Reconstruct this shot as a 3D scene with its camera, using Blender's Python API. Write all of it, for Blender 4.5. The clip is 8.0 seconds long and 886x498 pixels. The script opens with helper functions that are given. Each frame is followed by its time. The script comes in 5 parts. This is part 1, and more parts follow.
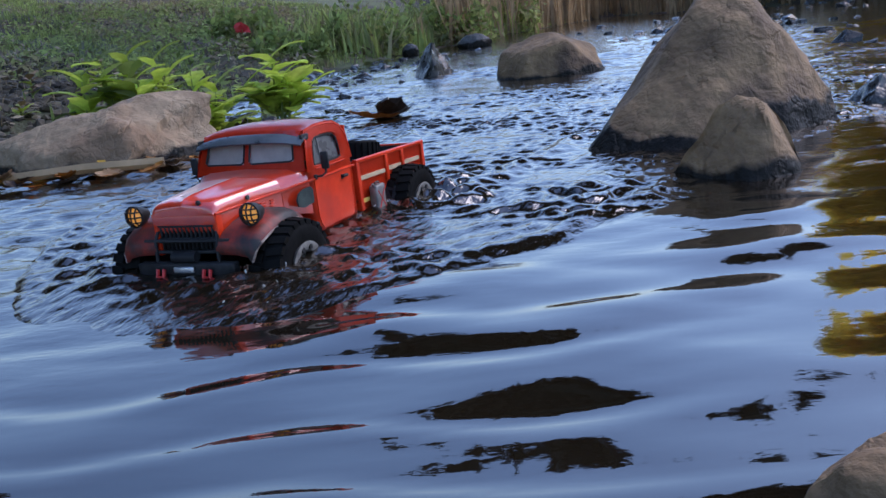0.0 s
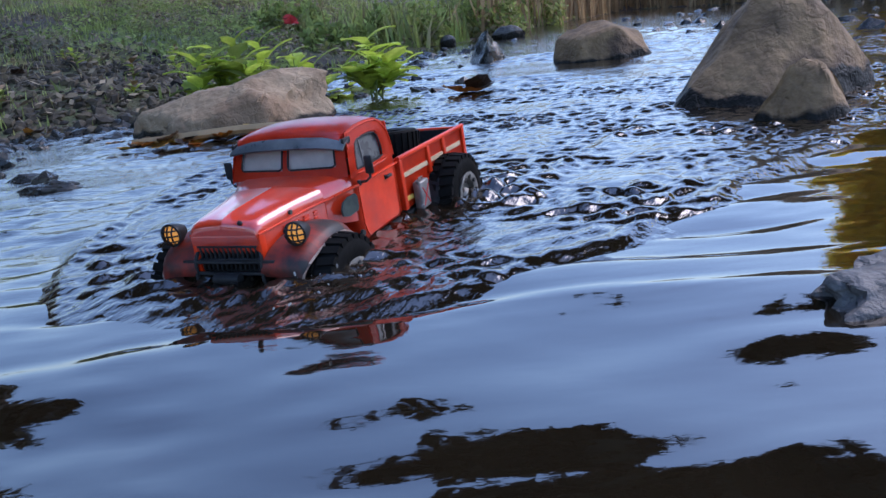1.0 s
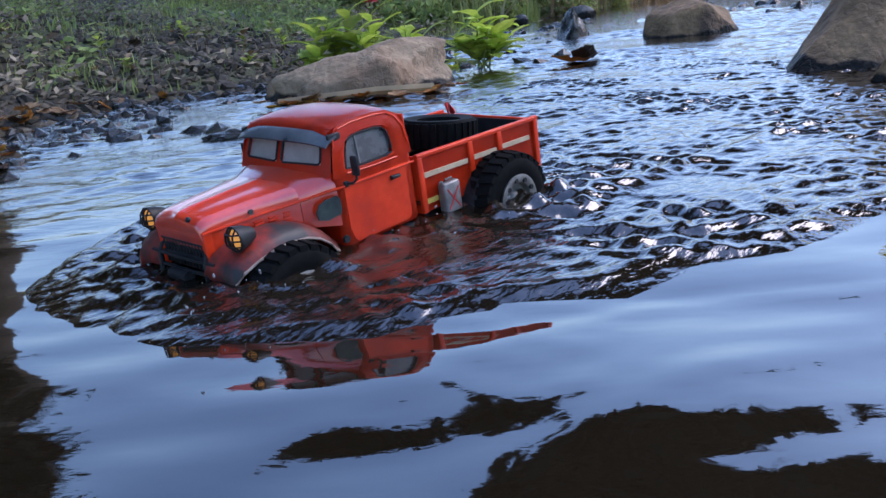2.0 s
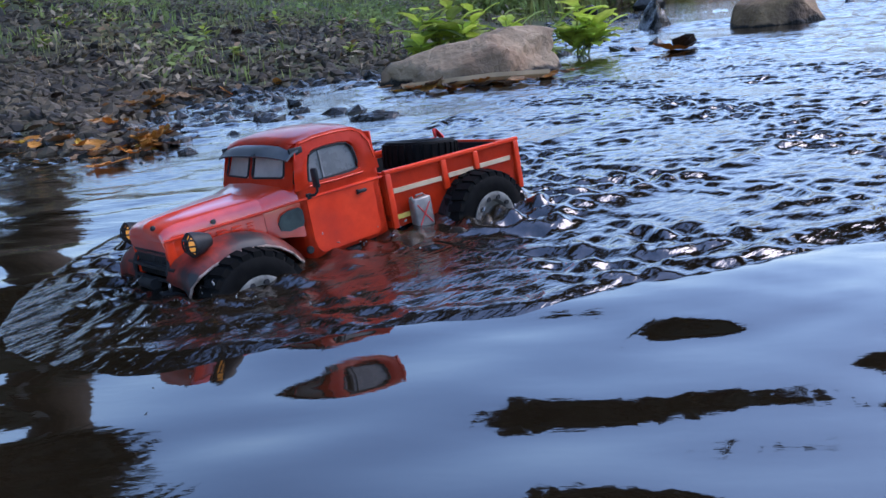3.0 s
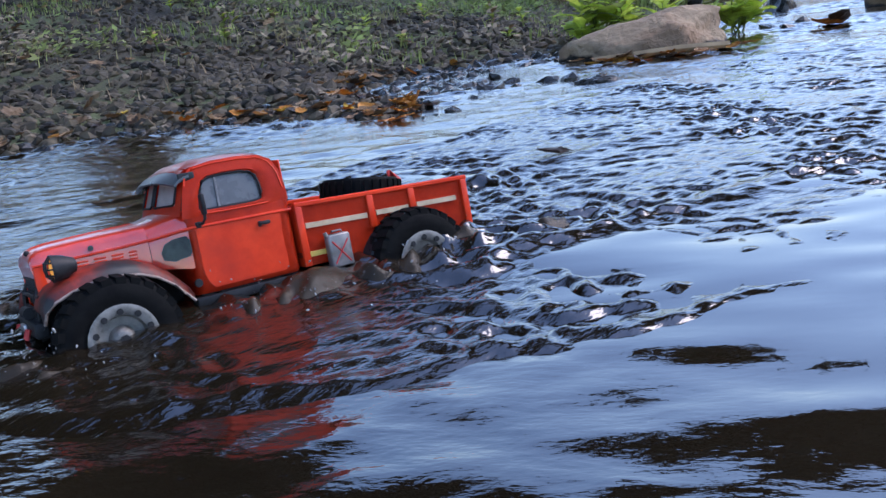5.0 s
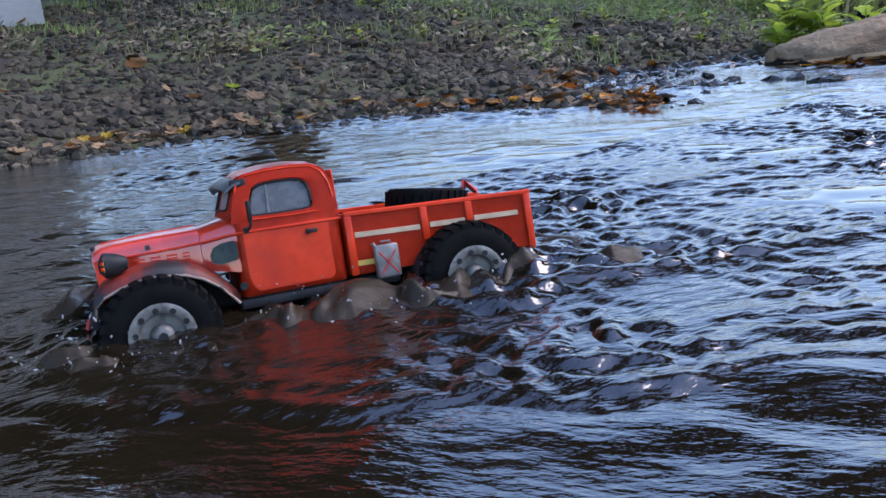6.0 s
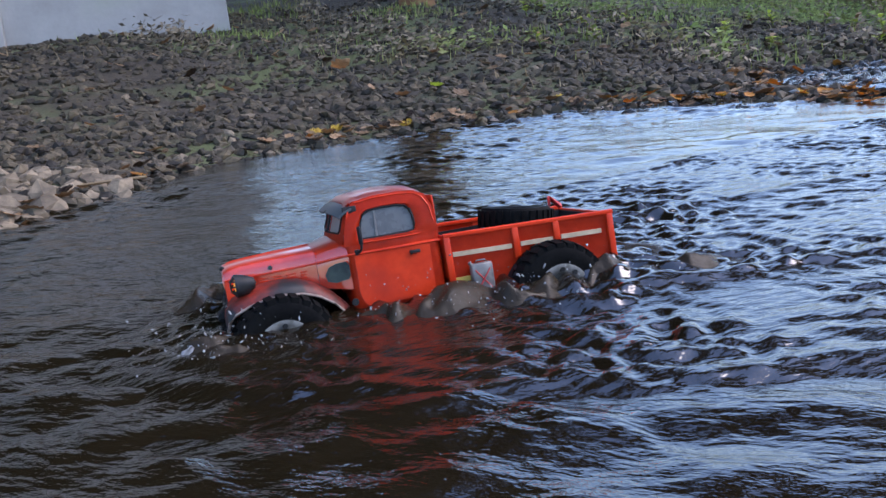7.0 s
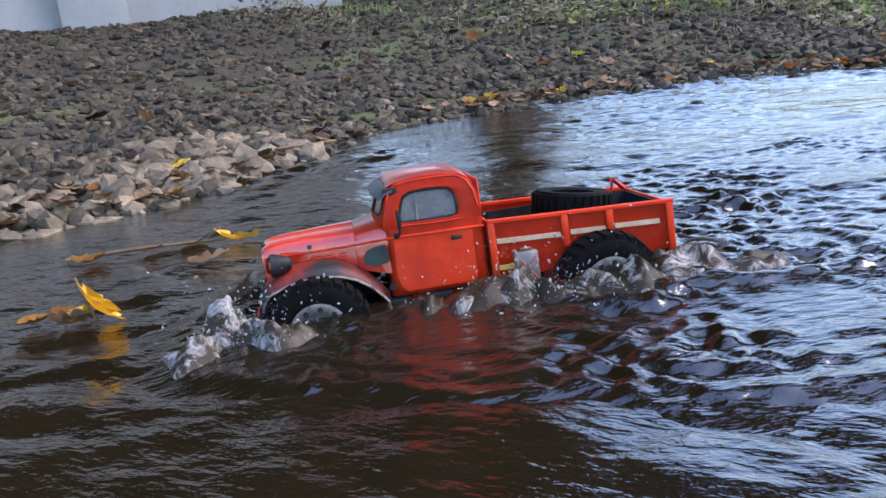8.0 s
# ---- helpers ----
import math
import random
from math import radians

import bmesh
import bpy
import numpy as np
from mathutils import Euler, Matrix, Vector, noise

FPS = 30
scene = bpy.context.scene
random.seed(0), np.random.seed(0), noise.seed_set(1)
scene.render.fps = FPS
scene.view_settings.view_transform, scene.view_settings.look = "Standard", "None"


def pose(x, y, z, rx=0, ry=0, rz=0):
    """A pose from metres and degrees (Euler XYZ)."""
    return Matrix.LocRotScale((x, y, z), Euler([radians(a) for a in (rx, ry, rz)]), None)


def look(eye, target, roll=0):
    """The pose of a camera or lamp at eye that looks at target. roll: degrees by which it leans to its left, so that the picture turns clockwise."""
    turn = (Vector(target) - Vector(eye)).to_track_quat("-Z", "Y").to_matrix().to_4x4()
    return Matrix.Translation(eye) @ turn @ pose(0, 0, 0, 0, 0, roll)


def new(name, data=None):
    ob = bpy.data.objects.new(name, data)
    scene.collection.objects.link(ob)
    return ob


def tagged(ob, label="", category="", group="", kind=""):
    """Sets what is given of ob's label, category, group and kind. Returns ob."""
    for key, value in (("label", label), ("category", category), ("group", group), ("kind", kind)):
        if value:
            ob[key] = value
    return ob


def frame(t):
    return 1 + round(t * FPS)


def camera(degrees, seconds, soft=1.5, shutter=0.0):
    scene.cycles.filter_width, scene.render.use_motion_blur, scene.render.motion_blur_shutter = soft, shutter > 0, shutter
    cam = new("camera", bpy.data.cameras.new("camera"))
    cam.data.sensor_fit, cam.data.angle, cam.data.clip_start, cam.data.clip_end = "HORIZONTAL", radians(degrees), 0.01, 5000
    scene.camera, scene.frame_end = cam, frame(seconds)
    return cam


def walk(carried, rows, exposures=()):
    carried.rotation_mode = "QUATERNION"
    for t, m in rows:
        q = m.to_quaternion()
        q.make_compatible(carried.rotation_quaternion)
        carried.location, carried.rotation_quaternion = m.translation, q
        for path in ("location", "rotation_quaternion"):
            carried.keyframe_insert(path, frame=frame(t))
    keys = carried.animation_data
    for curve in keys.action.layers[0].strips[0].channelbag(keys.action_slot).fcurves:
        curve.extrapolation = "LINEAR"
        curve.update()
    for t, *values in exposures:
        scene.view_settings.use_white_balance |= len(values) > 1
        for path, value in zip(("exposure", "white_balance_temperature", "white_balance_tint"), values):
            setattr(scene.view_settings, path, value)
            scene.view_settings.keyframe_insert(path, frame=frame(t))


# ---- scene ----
cam = camera(52.0, 8.0)
PATH = [
    (0, (0.3280, 0.1160, 0.2400), (0.2410, 2.0520, -0.2530), -6.8),
    (0.5, (0.2180, -0.0910, 0.2510), (0.1280, 1.8450, -0.2420), -6.7),
    (1, (0.1190, -0.2640, 0.2410), (0.0160, 1.6700, -0.2590), -6.8),
    (1.5, (0.0280, -0.3980, 0.2320), (-0.1190, 1.5300, -0.2800), -6.7),
    (3, (-0.2560, -0.6750, 0.2530), (-0.5500, 1.2320, -0.2759), -6.5),
    (3.5, (-0.3310, -0.8050, 0.2740), (-0.6560, 1.1020, -0.2412), -7.3),
    (4, (-0.4040, -0.9090, 0.2960), (-0.7560, 0.9940, -0.2192), -7.8),
    (4.2, (-0.4340, -0.9440, 0.2950), (-0.8020, 0.9570, -0.2206), -8),
    (5.3, (-0.7170, -1.1590, 0.2370), (-1.1870, 0.7240, -0.2722), -7.3),
    (5.5, (-0.7730, -1.2040, 0.2340), (-1.2940, 0.6680, -0.2703), -6.9),
    (6, (-0.9230, -1.3750, 0.2560), (-1.5700, 0.4650, -0.2091), -6.5),
    (6.5, (-1.0230, -1.5720, 0.2780), (-1.8000, 0.2260, -0.1500), -6.6),
    (7, (-1.1820, -1.7330, 0.2740), (-2.0360, 0.0310, -0.1512), -6.8),
    (7.5, (-1.3570, -1.8510, 0.2660), (-2.2780, -0.1270, -0.1816), -7.1),
    (8, (-1.4790, -1.9380, 0.2770), (-2.4480, -0.2410, -0.1751), -7.5),
]
walk(cam, [(t, look(eye, target, roll)) for t, eye, target, roll in PATH],
     [(0, 0.72, 5450, 24), (0.5, 0.80, 5450, 24), (3.5, 1.04, 5420, 24), (6, 1.16, 5680, 24), (7.5, 1.27, 5780, 24), (8, 1.55, 5950, 24)])

# ---------------------------------------------------------------- light
world = bpy.data.worlds.new("sky")
scene.world = world
world.use_nodes = True
wn = world.node_tree
sky = wn.nodes.new("ShaderNodeTexSky")
sky.sky_type = "NISHITA"
sky.sun_disc = False
sky.sun_elevation = radians(45)
sky.sun_rotation = radians(60)
sky.air_density = 1.5
sky.dust_density = 1.0
sky.ozone_density = 3.0
wn.links.new(sky.outputs[0], wn.nodes["Background"].inputs[0])
wn.nodes["Background"].inputs[1].default_value = 0.15
sun = new("sun", bpy.data.lights.new("sun", "SUN"))
sun.data.energy = 1.35
sun.data.angle = radians(40)
sun.data.color = (1.0, 0.86, 0.70)
sun.matrix_world = look((2.08, 1.2, 2.4), (0, 0, 0))


# ---------------------------------------------------------------- materials
def principled(name):
    m = bpy.data.materials.new(name)
    m.use_nodes = True
    return m, m.node_tree, m.node_tree.nodes["Principled BSDF"]


def surface(name, dark, light, scale=20.0, rough=(0.6, 0.9), bump=0.3, bump_scale=60.0, depth=0.002,
            metal=0.0, per_object=0.0, third=None, third_scale=4.0, third_at=(0.5, 0.62), coords="Object"):
    """Two-scale noise material: colours, roughness and fine relief."""
    m, t, b = principled(name)
    co = t.nodes.new("ShaderNodeTexCoord").outputs[coords]
    n1 = t.nodes.new("ShaderNodeTexNoise")
    n1.inputs["Scale"].default_value = scale
    n1.inputs["Detail"].default_value = 6
    n1.inputs["Roughness"].default_value = 0.65
    t.links.new(co, n1.inputs["Vector"])
    ramp = t.nodes.new("ShaderNodeMix")
    ramp.data_type = "RGBA"
    ramp.inputs[6].default_value = (*dark, 1)
    ramp.inputs[7].default_value = (*light, 1)
    mr = t.nodes.new("ShaderNodeMapRange")
    mr.inputs[1].default_value, mr.inputs[2].default_value = 0.32, 0.68
    t.links.new(n1.outputs[0], mr.inputs[0])
    t.links.new(mr.outputs[0], ramp.inputs[0])
    col = ramp.outputs[2]
    if third:
        n3 = t.nodes.new("ShaderNodeTexNoise")
        n3.inputs["Scale"].default_value = third_scale
        n3.inputs["Detail"].default_value = 5
        t.links.new(co, n3.inputs["Vector"])
        m3 = t.nodes.new("ShaderNodeMapRange")
        m3.inputs[1].default_value, m3.inputs[2].default_value = third_at
        t.links.new(n3.outputs[0], m3.inputs[0])
        mx = t.nodes.new("ShaderNodeMix")
        mx.data_type = "RGBA"
        t.links.new(m3.outputs[0], mx.inputs[0])
        t.links.new(col, mx.inputs[6])
        mx.inputs[7].default_value = (*third, 1)
        col = mx.outputs[2]
    if per_object:
        info = t.nodes.new("ShaderNodeObjectInfo")
        geo = t.nodes.new("ShaderNodeNewGeometry")
        add = t.nodes.new("ShaderNodeMath")
        t.links.new(info.outputs["Random"], add.inputs[0])
        t.links.new(geo.outputs["Random Per Island"], add.inputs[1])
        fr = t.nodes.new("ShaderNodeMath")
        fr.operation = "FRACT"
        t.links.new(add.outputs[0], fr.inputs[0])
        vr = t.nodes.new("ShaderNodeMapRange")
        vr.inputs[3].default_value, vr.inputs[4].default_value = 1 - per_object, 1 + per_object
        t.links.new(fr.outputs[0], vr.inputs[0])
        hs = t.nodes.new("ShaderNodeHueSaturation")
        t.links.new(vr.outputs[0], hs.inputs["Value"])
        t.links.new(col, hs.inputs["Color"])
        col = hs.outputs[0]
    t.links.new(col, b.inputs["Base Color"])
    rr = t.nodes.new("ShaderNodeMapRange")
    rr.inputs[3].default_value, rr.inputs[4].default_value = rough
    t.links.new(n1.outputs[0], rr.inputs[0])
    t.links.new(rr.outputs[0], b.inputs["Roughness"])
    b.inputs["Metallic"].default_value = metal
    if bump:
        n2 = t.nodes.new("ShaderNodeTexNoise")
        n2.inputs["Scale"].default_value = bump_scale
        n2.inputs["Detail"].default_value = 5
        t.links.new(co, n2.inputs["Vector"])
        bp = t.nodes.new("ShaderNodeBump")
        bp.inputs["Strength"].default_value = bump
        bp.inputs["Distance"].default_value = depth
        t.links.new(n2.outputs[0], bp.inputs["Height"])
        t.links.new(bp.outputs[0], b.inputs["Normal"])
    return m


def water_material(name="water", fine=0.03):
    """Dark murky stream water: clear gloss over a brown body, with fine ripples."""
    m, t, b = principled(name)
    co = t.nodes.new("ShaderNodeTexCoord").outputs["Object"]
    n = t.nodes.new("ShaderNodeTexNoise")
    n.inputs["Scale"].default_value = 5
    n.inputs["Detail"].default_value = 6
    t.links.new(co, n.inputs["Vector"])
    mx = t.nodes.new("ShaderNodeMix")
    mx.data_type = "RGBA"
    mx.inputs[6].default_value = (0.004, 0.0032, 0.002, 1)
    mx.inputs[7].default_value = (0.018, 0.013, 0.007, 1)
    t.links.new(n.outputs[0], mx.inputs[0])
    # the brown bed shows through where the stream shoals to the west
    sh = t.nodes.new("ShaderNodeVectorMath")
    sh.operation = "DOT_PRODUCT"
    sh.inputs[1].default_value = (-0.95, -0.3, 0.0)
    t.links.new(t.nodes.new("ShaderNodeNewGeometry").outputs["Position"], sh.inputs[0])
    sw = t.nodes.new("ShaderNodeMapRange")
    sw.inputs[1].default_value, sw.inputs[2].default_value = 1.0, 2.3
    t.links.new(sh.outputs["Value"], sw.inputs[0])
    bed = t.nodes.new("ShaderNodeMix")
    bed.data_type = "RGBA"
    t.links.new(sw.outputs[0], bed.inputs[0])
    t.links.new(mx.outputs[2], bed.inputs[6])
    b2 = t.nodes.new("ShaderNodeMix")
    b2.data_type = "RGBA"
    b2.inputs[6].default_value = (0.006, 0.0043, 0.0022, 1)
    b2.inputs[7].default_value = (0.022, 0.0150, 0.0068, 1)
    t.links.new(n.outputs[0], b2.inputs[0])
    t.links.new(b2.outputs[2], bed.inputs[7])
    t.links.new(bed.outputs[2], b.inputs["Base Color"])
    b.inputs["Roughness"].default_value = 0.03
    b.inputs["IOR"].default_value = 1.9
    mp = t.nodes.new("ShaderNodeMapping")
    mp.inputs["Rotation"].default_value = (0, 0, radians(25))
    mp.inputs["Scale"].default_value = (1.0, 2.2, 1.0)
    t.links.new(co, mp.inputs["Vector"])
    n2 = t.nodes.new("ShaderNodeTexNoise")
    n2.inputs["Scale"].default_value = 30
    n2.inputs["Detail"].default_value = 4
    t.links.new(mp.outputs[0], n2.inputs["Vector"])
    dt = t.nodes.new("ShaderNodeVectorMath")
    dt.operation = "DOT_PRODUCT"
    dt.inputs[1].default_value = (-0.45, 1.0, 0.0)
    t.links.new(co, dt.inputs[0])
    up = t.nodes.new("ShaderNodeMapRange")
    up.inputs[1].default_value, up.inputs[2].default_value = 0.7, 1.7
    up.inputs[3].default_value, up.inputs[4].default_value = fine, max(fine, 0.6)
    t.links.new(dt.outputs["Value"], up.inputs[0])
    sd = t.nodes.new("ShaderNodeVectorMath")
    sd.operation = "DOT_PRODUCT"
    sd.inputs[1].default_value = (-0.8, -0.6, 0.0)
    t.links.new(co, sd.inputs[0])
    lo = t.nodes.new("ShaderNodeMapRange")
    lo.inputs[1].default_value, lo.inputs[2].default_value = 0.7, 1.5
    lo.inputs[3].default_value, lo.inputs[4].default_value = 0.0, 0.75
    t.links.new(sd.outputs["Value"], lo.inputs[0])
    sm = t.nodes.new("ShaderNodeMath")
    sm.operation = "MAXIMUM"
    t.links.new(up.outputs[0], sm.inputs[0])
    t.links.new(lo.outputs[0], sm.inputs[1])
    bp = t.nodes.new("ShaderNodeBump")
    t.links.new(sm.outputs[0], bp.inputs["Strength"])
    bp.inputs["Distance"].default_value = 0.004
    t.links.new(n2.outputs[0], bp.inputs["Height"])
    t.links.new(bp.outputs[0], b.inputs["Normal"])
    return m


def plain(name, col, rough=0.5, metal=0.0, trans=0.0, emit=0.0):
    m, t, b = principled(name)
    b.inputs["Base Color"].default_value = (*col, 1)
    b.inputs["Roughness"].default_value = rough
    b.inputs["Metallic"].default_value = metal
    b.inputs["Transmission Weight"].default_value = trans
    return m


WATER = water_material()
CHURNED = water_material("churned_water", 0.75)
ROCK = surface("brown_rock", (0.125, 0.076, 0.034), (0.35, 0.225, 0.105), 9, (0.7, 0.95), 1.0, 45, 0.010,
               third=(0.070, 0.042, 0.023), third_scale=6, third_at=(0.50, 0.66))
ROCK_PALE = surface("pale_rock", (0.21, 0.145, 0.080), (0.45, 0.325, 0.19), 10, (0.7, 0.95), 1.0, 40, 0.010,
                    third=(0.24, 0.15, 0.08), third_scale=4)
ROCK_GREY = surface("grey_rock", (0.03, 0.03, 0.029), (0.15, 0.145, 0.135), 22, (0.45, 0.75), 1.0, 45, 0.012)
WET = surface("wet_rock", (0.012, 0.012, 0.010), (0.035, 0.033, 0.026), 25, (0.15, 0.4), 0.8, 60, 0.005)
STONE = surface("gravel_stone", (0.021, 0.016, 0.0085), (0.094, 0.072, 0.038), 35, (0.55, 0.9), 0.5, 120, 0.002, per_object=0.75)
STONE_TAN = surface("tan_stone", (0.085, 0.065, 0.040), (0.26, 0.20, 0.125), 30, (0.6, 0.9), 0.5, 120, 0.002, per_object=0.4)
LEAF_TAN = surface("tan_leaf", (0.22, 0.13, 0.06), (0.45, 0.30, 0.16), 60, (0.5, 0.8), 0.4, 150, 0.001, per_object=0.5)
LEAF_ORANGE = surface("orange_leaf", (0.32, 0.12, 0.015), (0.55, 0.26, 0.03), 50, (0.45, 0.75), 0.4, 150, 0.001, per_object=0.4)
LEAF_YELLOW = surface("yellow_leaf", (0.45, 0.27, 0.02), (0.65, 0.45, 0.05), 50, (0.45, 0.75), 0.4, 150, 0.001, per_object=0.3)
LEAF_DARK = surface("dark_wet_leaf", (0.02, 0.014, 0.01), (0.09, 0.05, 0.025), 50, (0.25, 0.5), 0.4, 150, 0.001, per_object=0.5)
LEAF_GREEN = surface("green_leaf", (0.36, 0.46, 0.04), (0.66, 0.76, 0.12), 30, (0.45, 0.7), 0.3, 90, 0.001, per_object=0.35)
GRASS = surface("grass", (0.16, 0.22, 0.05), (0.38, 0.44, 0.13), 3, (0.6, 0.85), 0, per_object=0.5,
                third=(0.27, 0.22, 0.11), third_scale=1.6)
REED = surface("dry_reed", (0.25, 0.17, 0.09), (0.52, 0.40, 0.23), 4, (0.6, 0.9), 0, per_object=0.4)
# leaf colour set below real foliage, holding the dark of a backlit crown
CANOPY_BACKLIT = surface("canopy_leaf_backlit", (0.009, 0.013, 0.005), (0.032, 0.036, 0.012), 2, (0.6, 0.9), 0, per_object=0.4)
DEAD_WEED = surface("dead_weed", (0.10, 0.080, 0.045), (0.30, 0.235, 0.145), 4, (0.7, 0.9), 0, per_object=0.5)
AUTUMN = surface("autumn_leaf", (0.88, 0.64, 0.05), (0.95, 0.78, 0.12), 2, (0.6, 0.9), 0, per_object=0.3)


def let_light_through(m, amount):
    """Thin leaves: part of the light passes."""
    t = m.node_tree
    b = t.nodes["Principled BSDF"]
    tr = t.nodes.new("ShaderNodeBsdfTranslucent")
    t.links.new(b.inputs["Base Color"].links[0].from_socket, tr.inputs["Color"])
    mx = t.nodes.new("ShaderNodeMixShader")
    mx.inputs[0].default_value = amount
    t.links.new(b.outputs[0], mx.inputs[1])
    t.links.new(tr.outputs[0], mx.inputs[2])
    t.links.new(mx.outputs[0], t.nodes["Material Output"].inputs[0])


for leafy, share in ((AUTUMN, 0.8), (LEAF_GREEN, 0.45), (GRASS, 0.45), (REED, 0.45)):
    let_light_through(leafy, share)
BARK = surface("bark", (0.04, 0.03, 0.022), (0.11, 0.085, 0.06), 14, (0.8, 0.95), 0.9, 30, 0.02)
CONCRETE = surface("concrete", (0.32, 0.31, 0.28), (0.46, 0.45, 0.42), 2.5, (0.8, 0.95), 0.3, 40, 0.004,
                   third=(0.30, 0.32, 0.22), third_scale=1.2, third_at=(0.52, 0.7))


def ground_material():
    """Dark gravelly soil that turns to grassy soil upstream."""
    m = surface("bank_soil", (0.026, 0.021, 0.013), (0.085, 0.067, 0.042), 26, (0.8, 0.95), 0.9, 90, 0.01,
                third=(0.10, 0.115, 0.04), third_scale=1.1, third_at=(0.47, 0.6))
    return m


SOIL = ground_material()


def wet_foot(m, level, rough=0.2):
    """A dark wet, algae-black band at the foot of a rock that stands in water, with a ragged upper edge, and cracks."""
    t = m.node_tree
    b = t.nodes["Principled BSDF"]
    co = t.nodes.new("ShaderNodeTexCoord").outputs["Object"]
    z = t.nodes.new("ShaderNodeSeparateXYZ")
    t.links.new(co, z.inputs[0])
    n = t.nodes.new("ShaderNodeTexNoise")
    n.inputs["Scale"].default_value = 11
    n.inputs["Detail"].default_value = 7
    t.links.new(co, n.inputs["Vector"])
    w = t.nodes.new("ShaderNodeMath")
    w.operation = "MULTIPLY_ADD"
    t.links.new(n.outputs[0], w.inputs[0])
    w.inputs[1].default_value = level * 4.2
    w.inputs[2].default_value = -level * 1.15
    d = t.nodes.new("ShaderNodeMath")
    d.operation = "SUBTRACT"
    t.links.new(w.outputs[0], d.inputs[0])
    t.links.new(z.outputs[2], d.inputs[1])
    k = t.nodes.new("ShaderNodeMapRange")
    k.inputs[1].default_value, k.inputs[2].default_value = -0.004, 0.006
    t.links.new(d.outputs[0], k.inputs[0])
    mx = t.nodes.new("ShaderNodeMix")
    mx.data_type = "RGBA"
    t.links.new(k.outputs[0], mx.inputs[0])
    t.links.new(b.inputs["Base Color"].links[0].from_socket, mx.inputs[6])
    mx.inputs[7].default_value = (0.014, 0.013, 0.010, 1)
    t.links.new(mx.outputs[2], b.inputs["Base Color"])
    mr = t.nodes.new("ShaderNodeMix")
    t.links.new(k.outputs[0], mr.inputs[0])
    t.links.new(b.inputs["Roughness"].links[0].from_socket, mr.inputs[2])
    mr.inputs[3].default_value = rough
    sp = t.nodes.new("ShaderNodeMix")
    t.links.new(k.outputs[0], sp.inputs[0])
    sp.inputs[2].default_value, sp.inputs[3].default_value = 0.5, 0.12
    t.links.new(sp.outputs[0], b.inputs["Specular IOR Level"])
    t.links.new(mr.outputs[0], b.inputs["Roughness"])
    v = t.nodes.new("ShaderNodeTexVoronoi")
    v.feature = "DISTANCE_TO_EDGE"
    v.inputs["Scale"].default_value = 7
    wp = t.nodes.new("ShaderNodeMix")
    wp.data_type = "RGBA"
    wp.inputs[0].default_value = 0.25
    t.links.new(co, wp.inputs[6])
    t.links.new(n.outputs[1], wp.inputs[7])
    t.links.new(wp.outputs[2], v.inputs["Vector"])
    c = t.nodes.new("ShaderNodeMapRange")
    c.inputs[1].default_value, c.inputs[2].default_value = 0.0, 0.05
    t.links.new(v.outputs[0], c.inputs[0])
    bp = t.nodes.new("ShaderNodeBump")
    bp.inputs["Strength"].default_value = 0.35
    bp.inputs["Distance"].default_value = 0.008
    t.links.new(c.outputs[0], bp.inputs["Height"])
    t.links.new(b.inputs["Normal"].links[0].from_socket, bp.inputs["Normal"])
    t.links.new(bp.outputs[0], b.inputs["Normal"])


ROCK_LOW = ROCK.copy()
ROCK_LOW.name = "brown_rock_low_wet_mark"
wet_foot(ROCK, 0.036, 0.5)
wet_foot(ROCK_LOW, 0.016, 0.5)
wet_foot(ROCK_PALE, 0.016, 0.45)
wet_foot(ROCK_GREY, 0.02, 0.3)


# ---------------------------------------------------------------- mesh helpers
def mesh_from(name, verts, faces, mats, smooth=False, idx=None):
    me = bpy.data.meshes.new(name)
    me.from_pydata([tuple(v) for v in verts], [], [tuple(f) for f in faces])
    for m in mats if isinstance(mats, (list, tuple)) else [mats]:
        me.materials.append(m)
    if smooth:
        me.polygons.foreach_set("use_smooth", [True] * len(me.polygons))
    if idx is not None:
        me.polygons.foreach_set("material_index", idx)
    me.update()
    return me


def part(name, bm, material, parent, label="", smooth=True):
    """Link a bmesh as one mesh object under a thing or a part."""
    bmesh.ops.recalc_face_normals(bm, faces=bm.faces[:])
    me = bpy.data.meshes.new(name)
    bm.to_mesh(me)
    bm.free()
    for m in material if isinstance(material, (list, tuple)) else [material]:
        me.materials.append(m)
    if smooth:
        me.polygons.foreach_set("use_smooth", [True] * len(me.polygons))
        me.set_sharp_from_angle(angle=radians(45))
    ob = new(name, me)
    ob.parent = parent
    if label:
        tagged(ob, label)
    return ob


def box(bm, lo, hi, bevel=0.0, seg=2):
    r = bmesh.ops.create_cube(bm, size=1.0)
    c = [(a + b) / 2 for a, b in zip(lo, hi)]
    s = [b - a for a, b in zip(lo, hi)]
    for v in r["verts"]:
        v.co = Vector([c[i] + v.co[i] * s[i] for i in range(3)])
    if bevel:
        vs = set(r["verts"])
        es = [e for e in bm.edges if e.verts[0] in vs and e.verts[1] in vs]
        bmesh.ops.bevel(bm, geom=es, offset=bevel, segments=seg, profile=0.5, affect="EDGES")


def loft(bm, rings, close=True, caps=True):
    rows = [[bm.verts.new(p) for p in r] for r in rings]
    n = len(rows[0])
    for a, b in zip(rows[:-1], rows[1:]):
        for i in range(n if close else n - 1):
            j = (i + 1) % n
            bm.faces.new((a[i], a[j], b[j], b[i]))
    if caps and close:
        bm.faces.new(rows[0][::-1])
        bm.faces.new(rows[-1])
    return rows


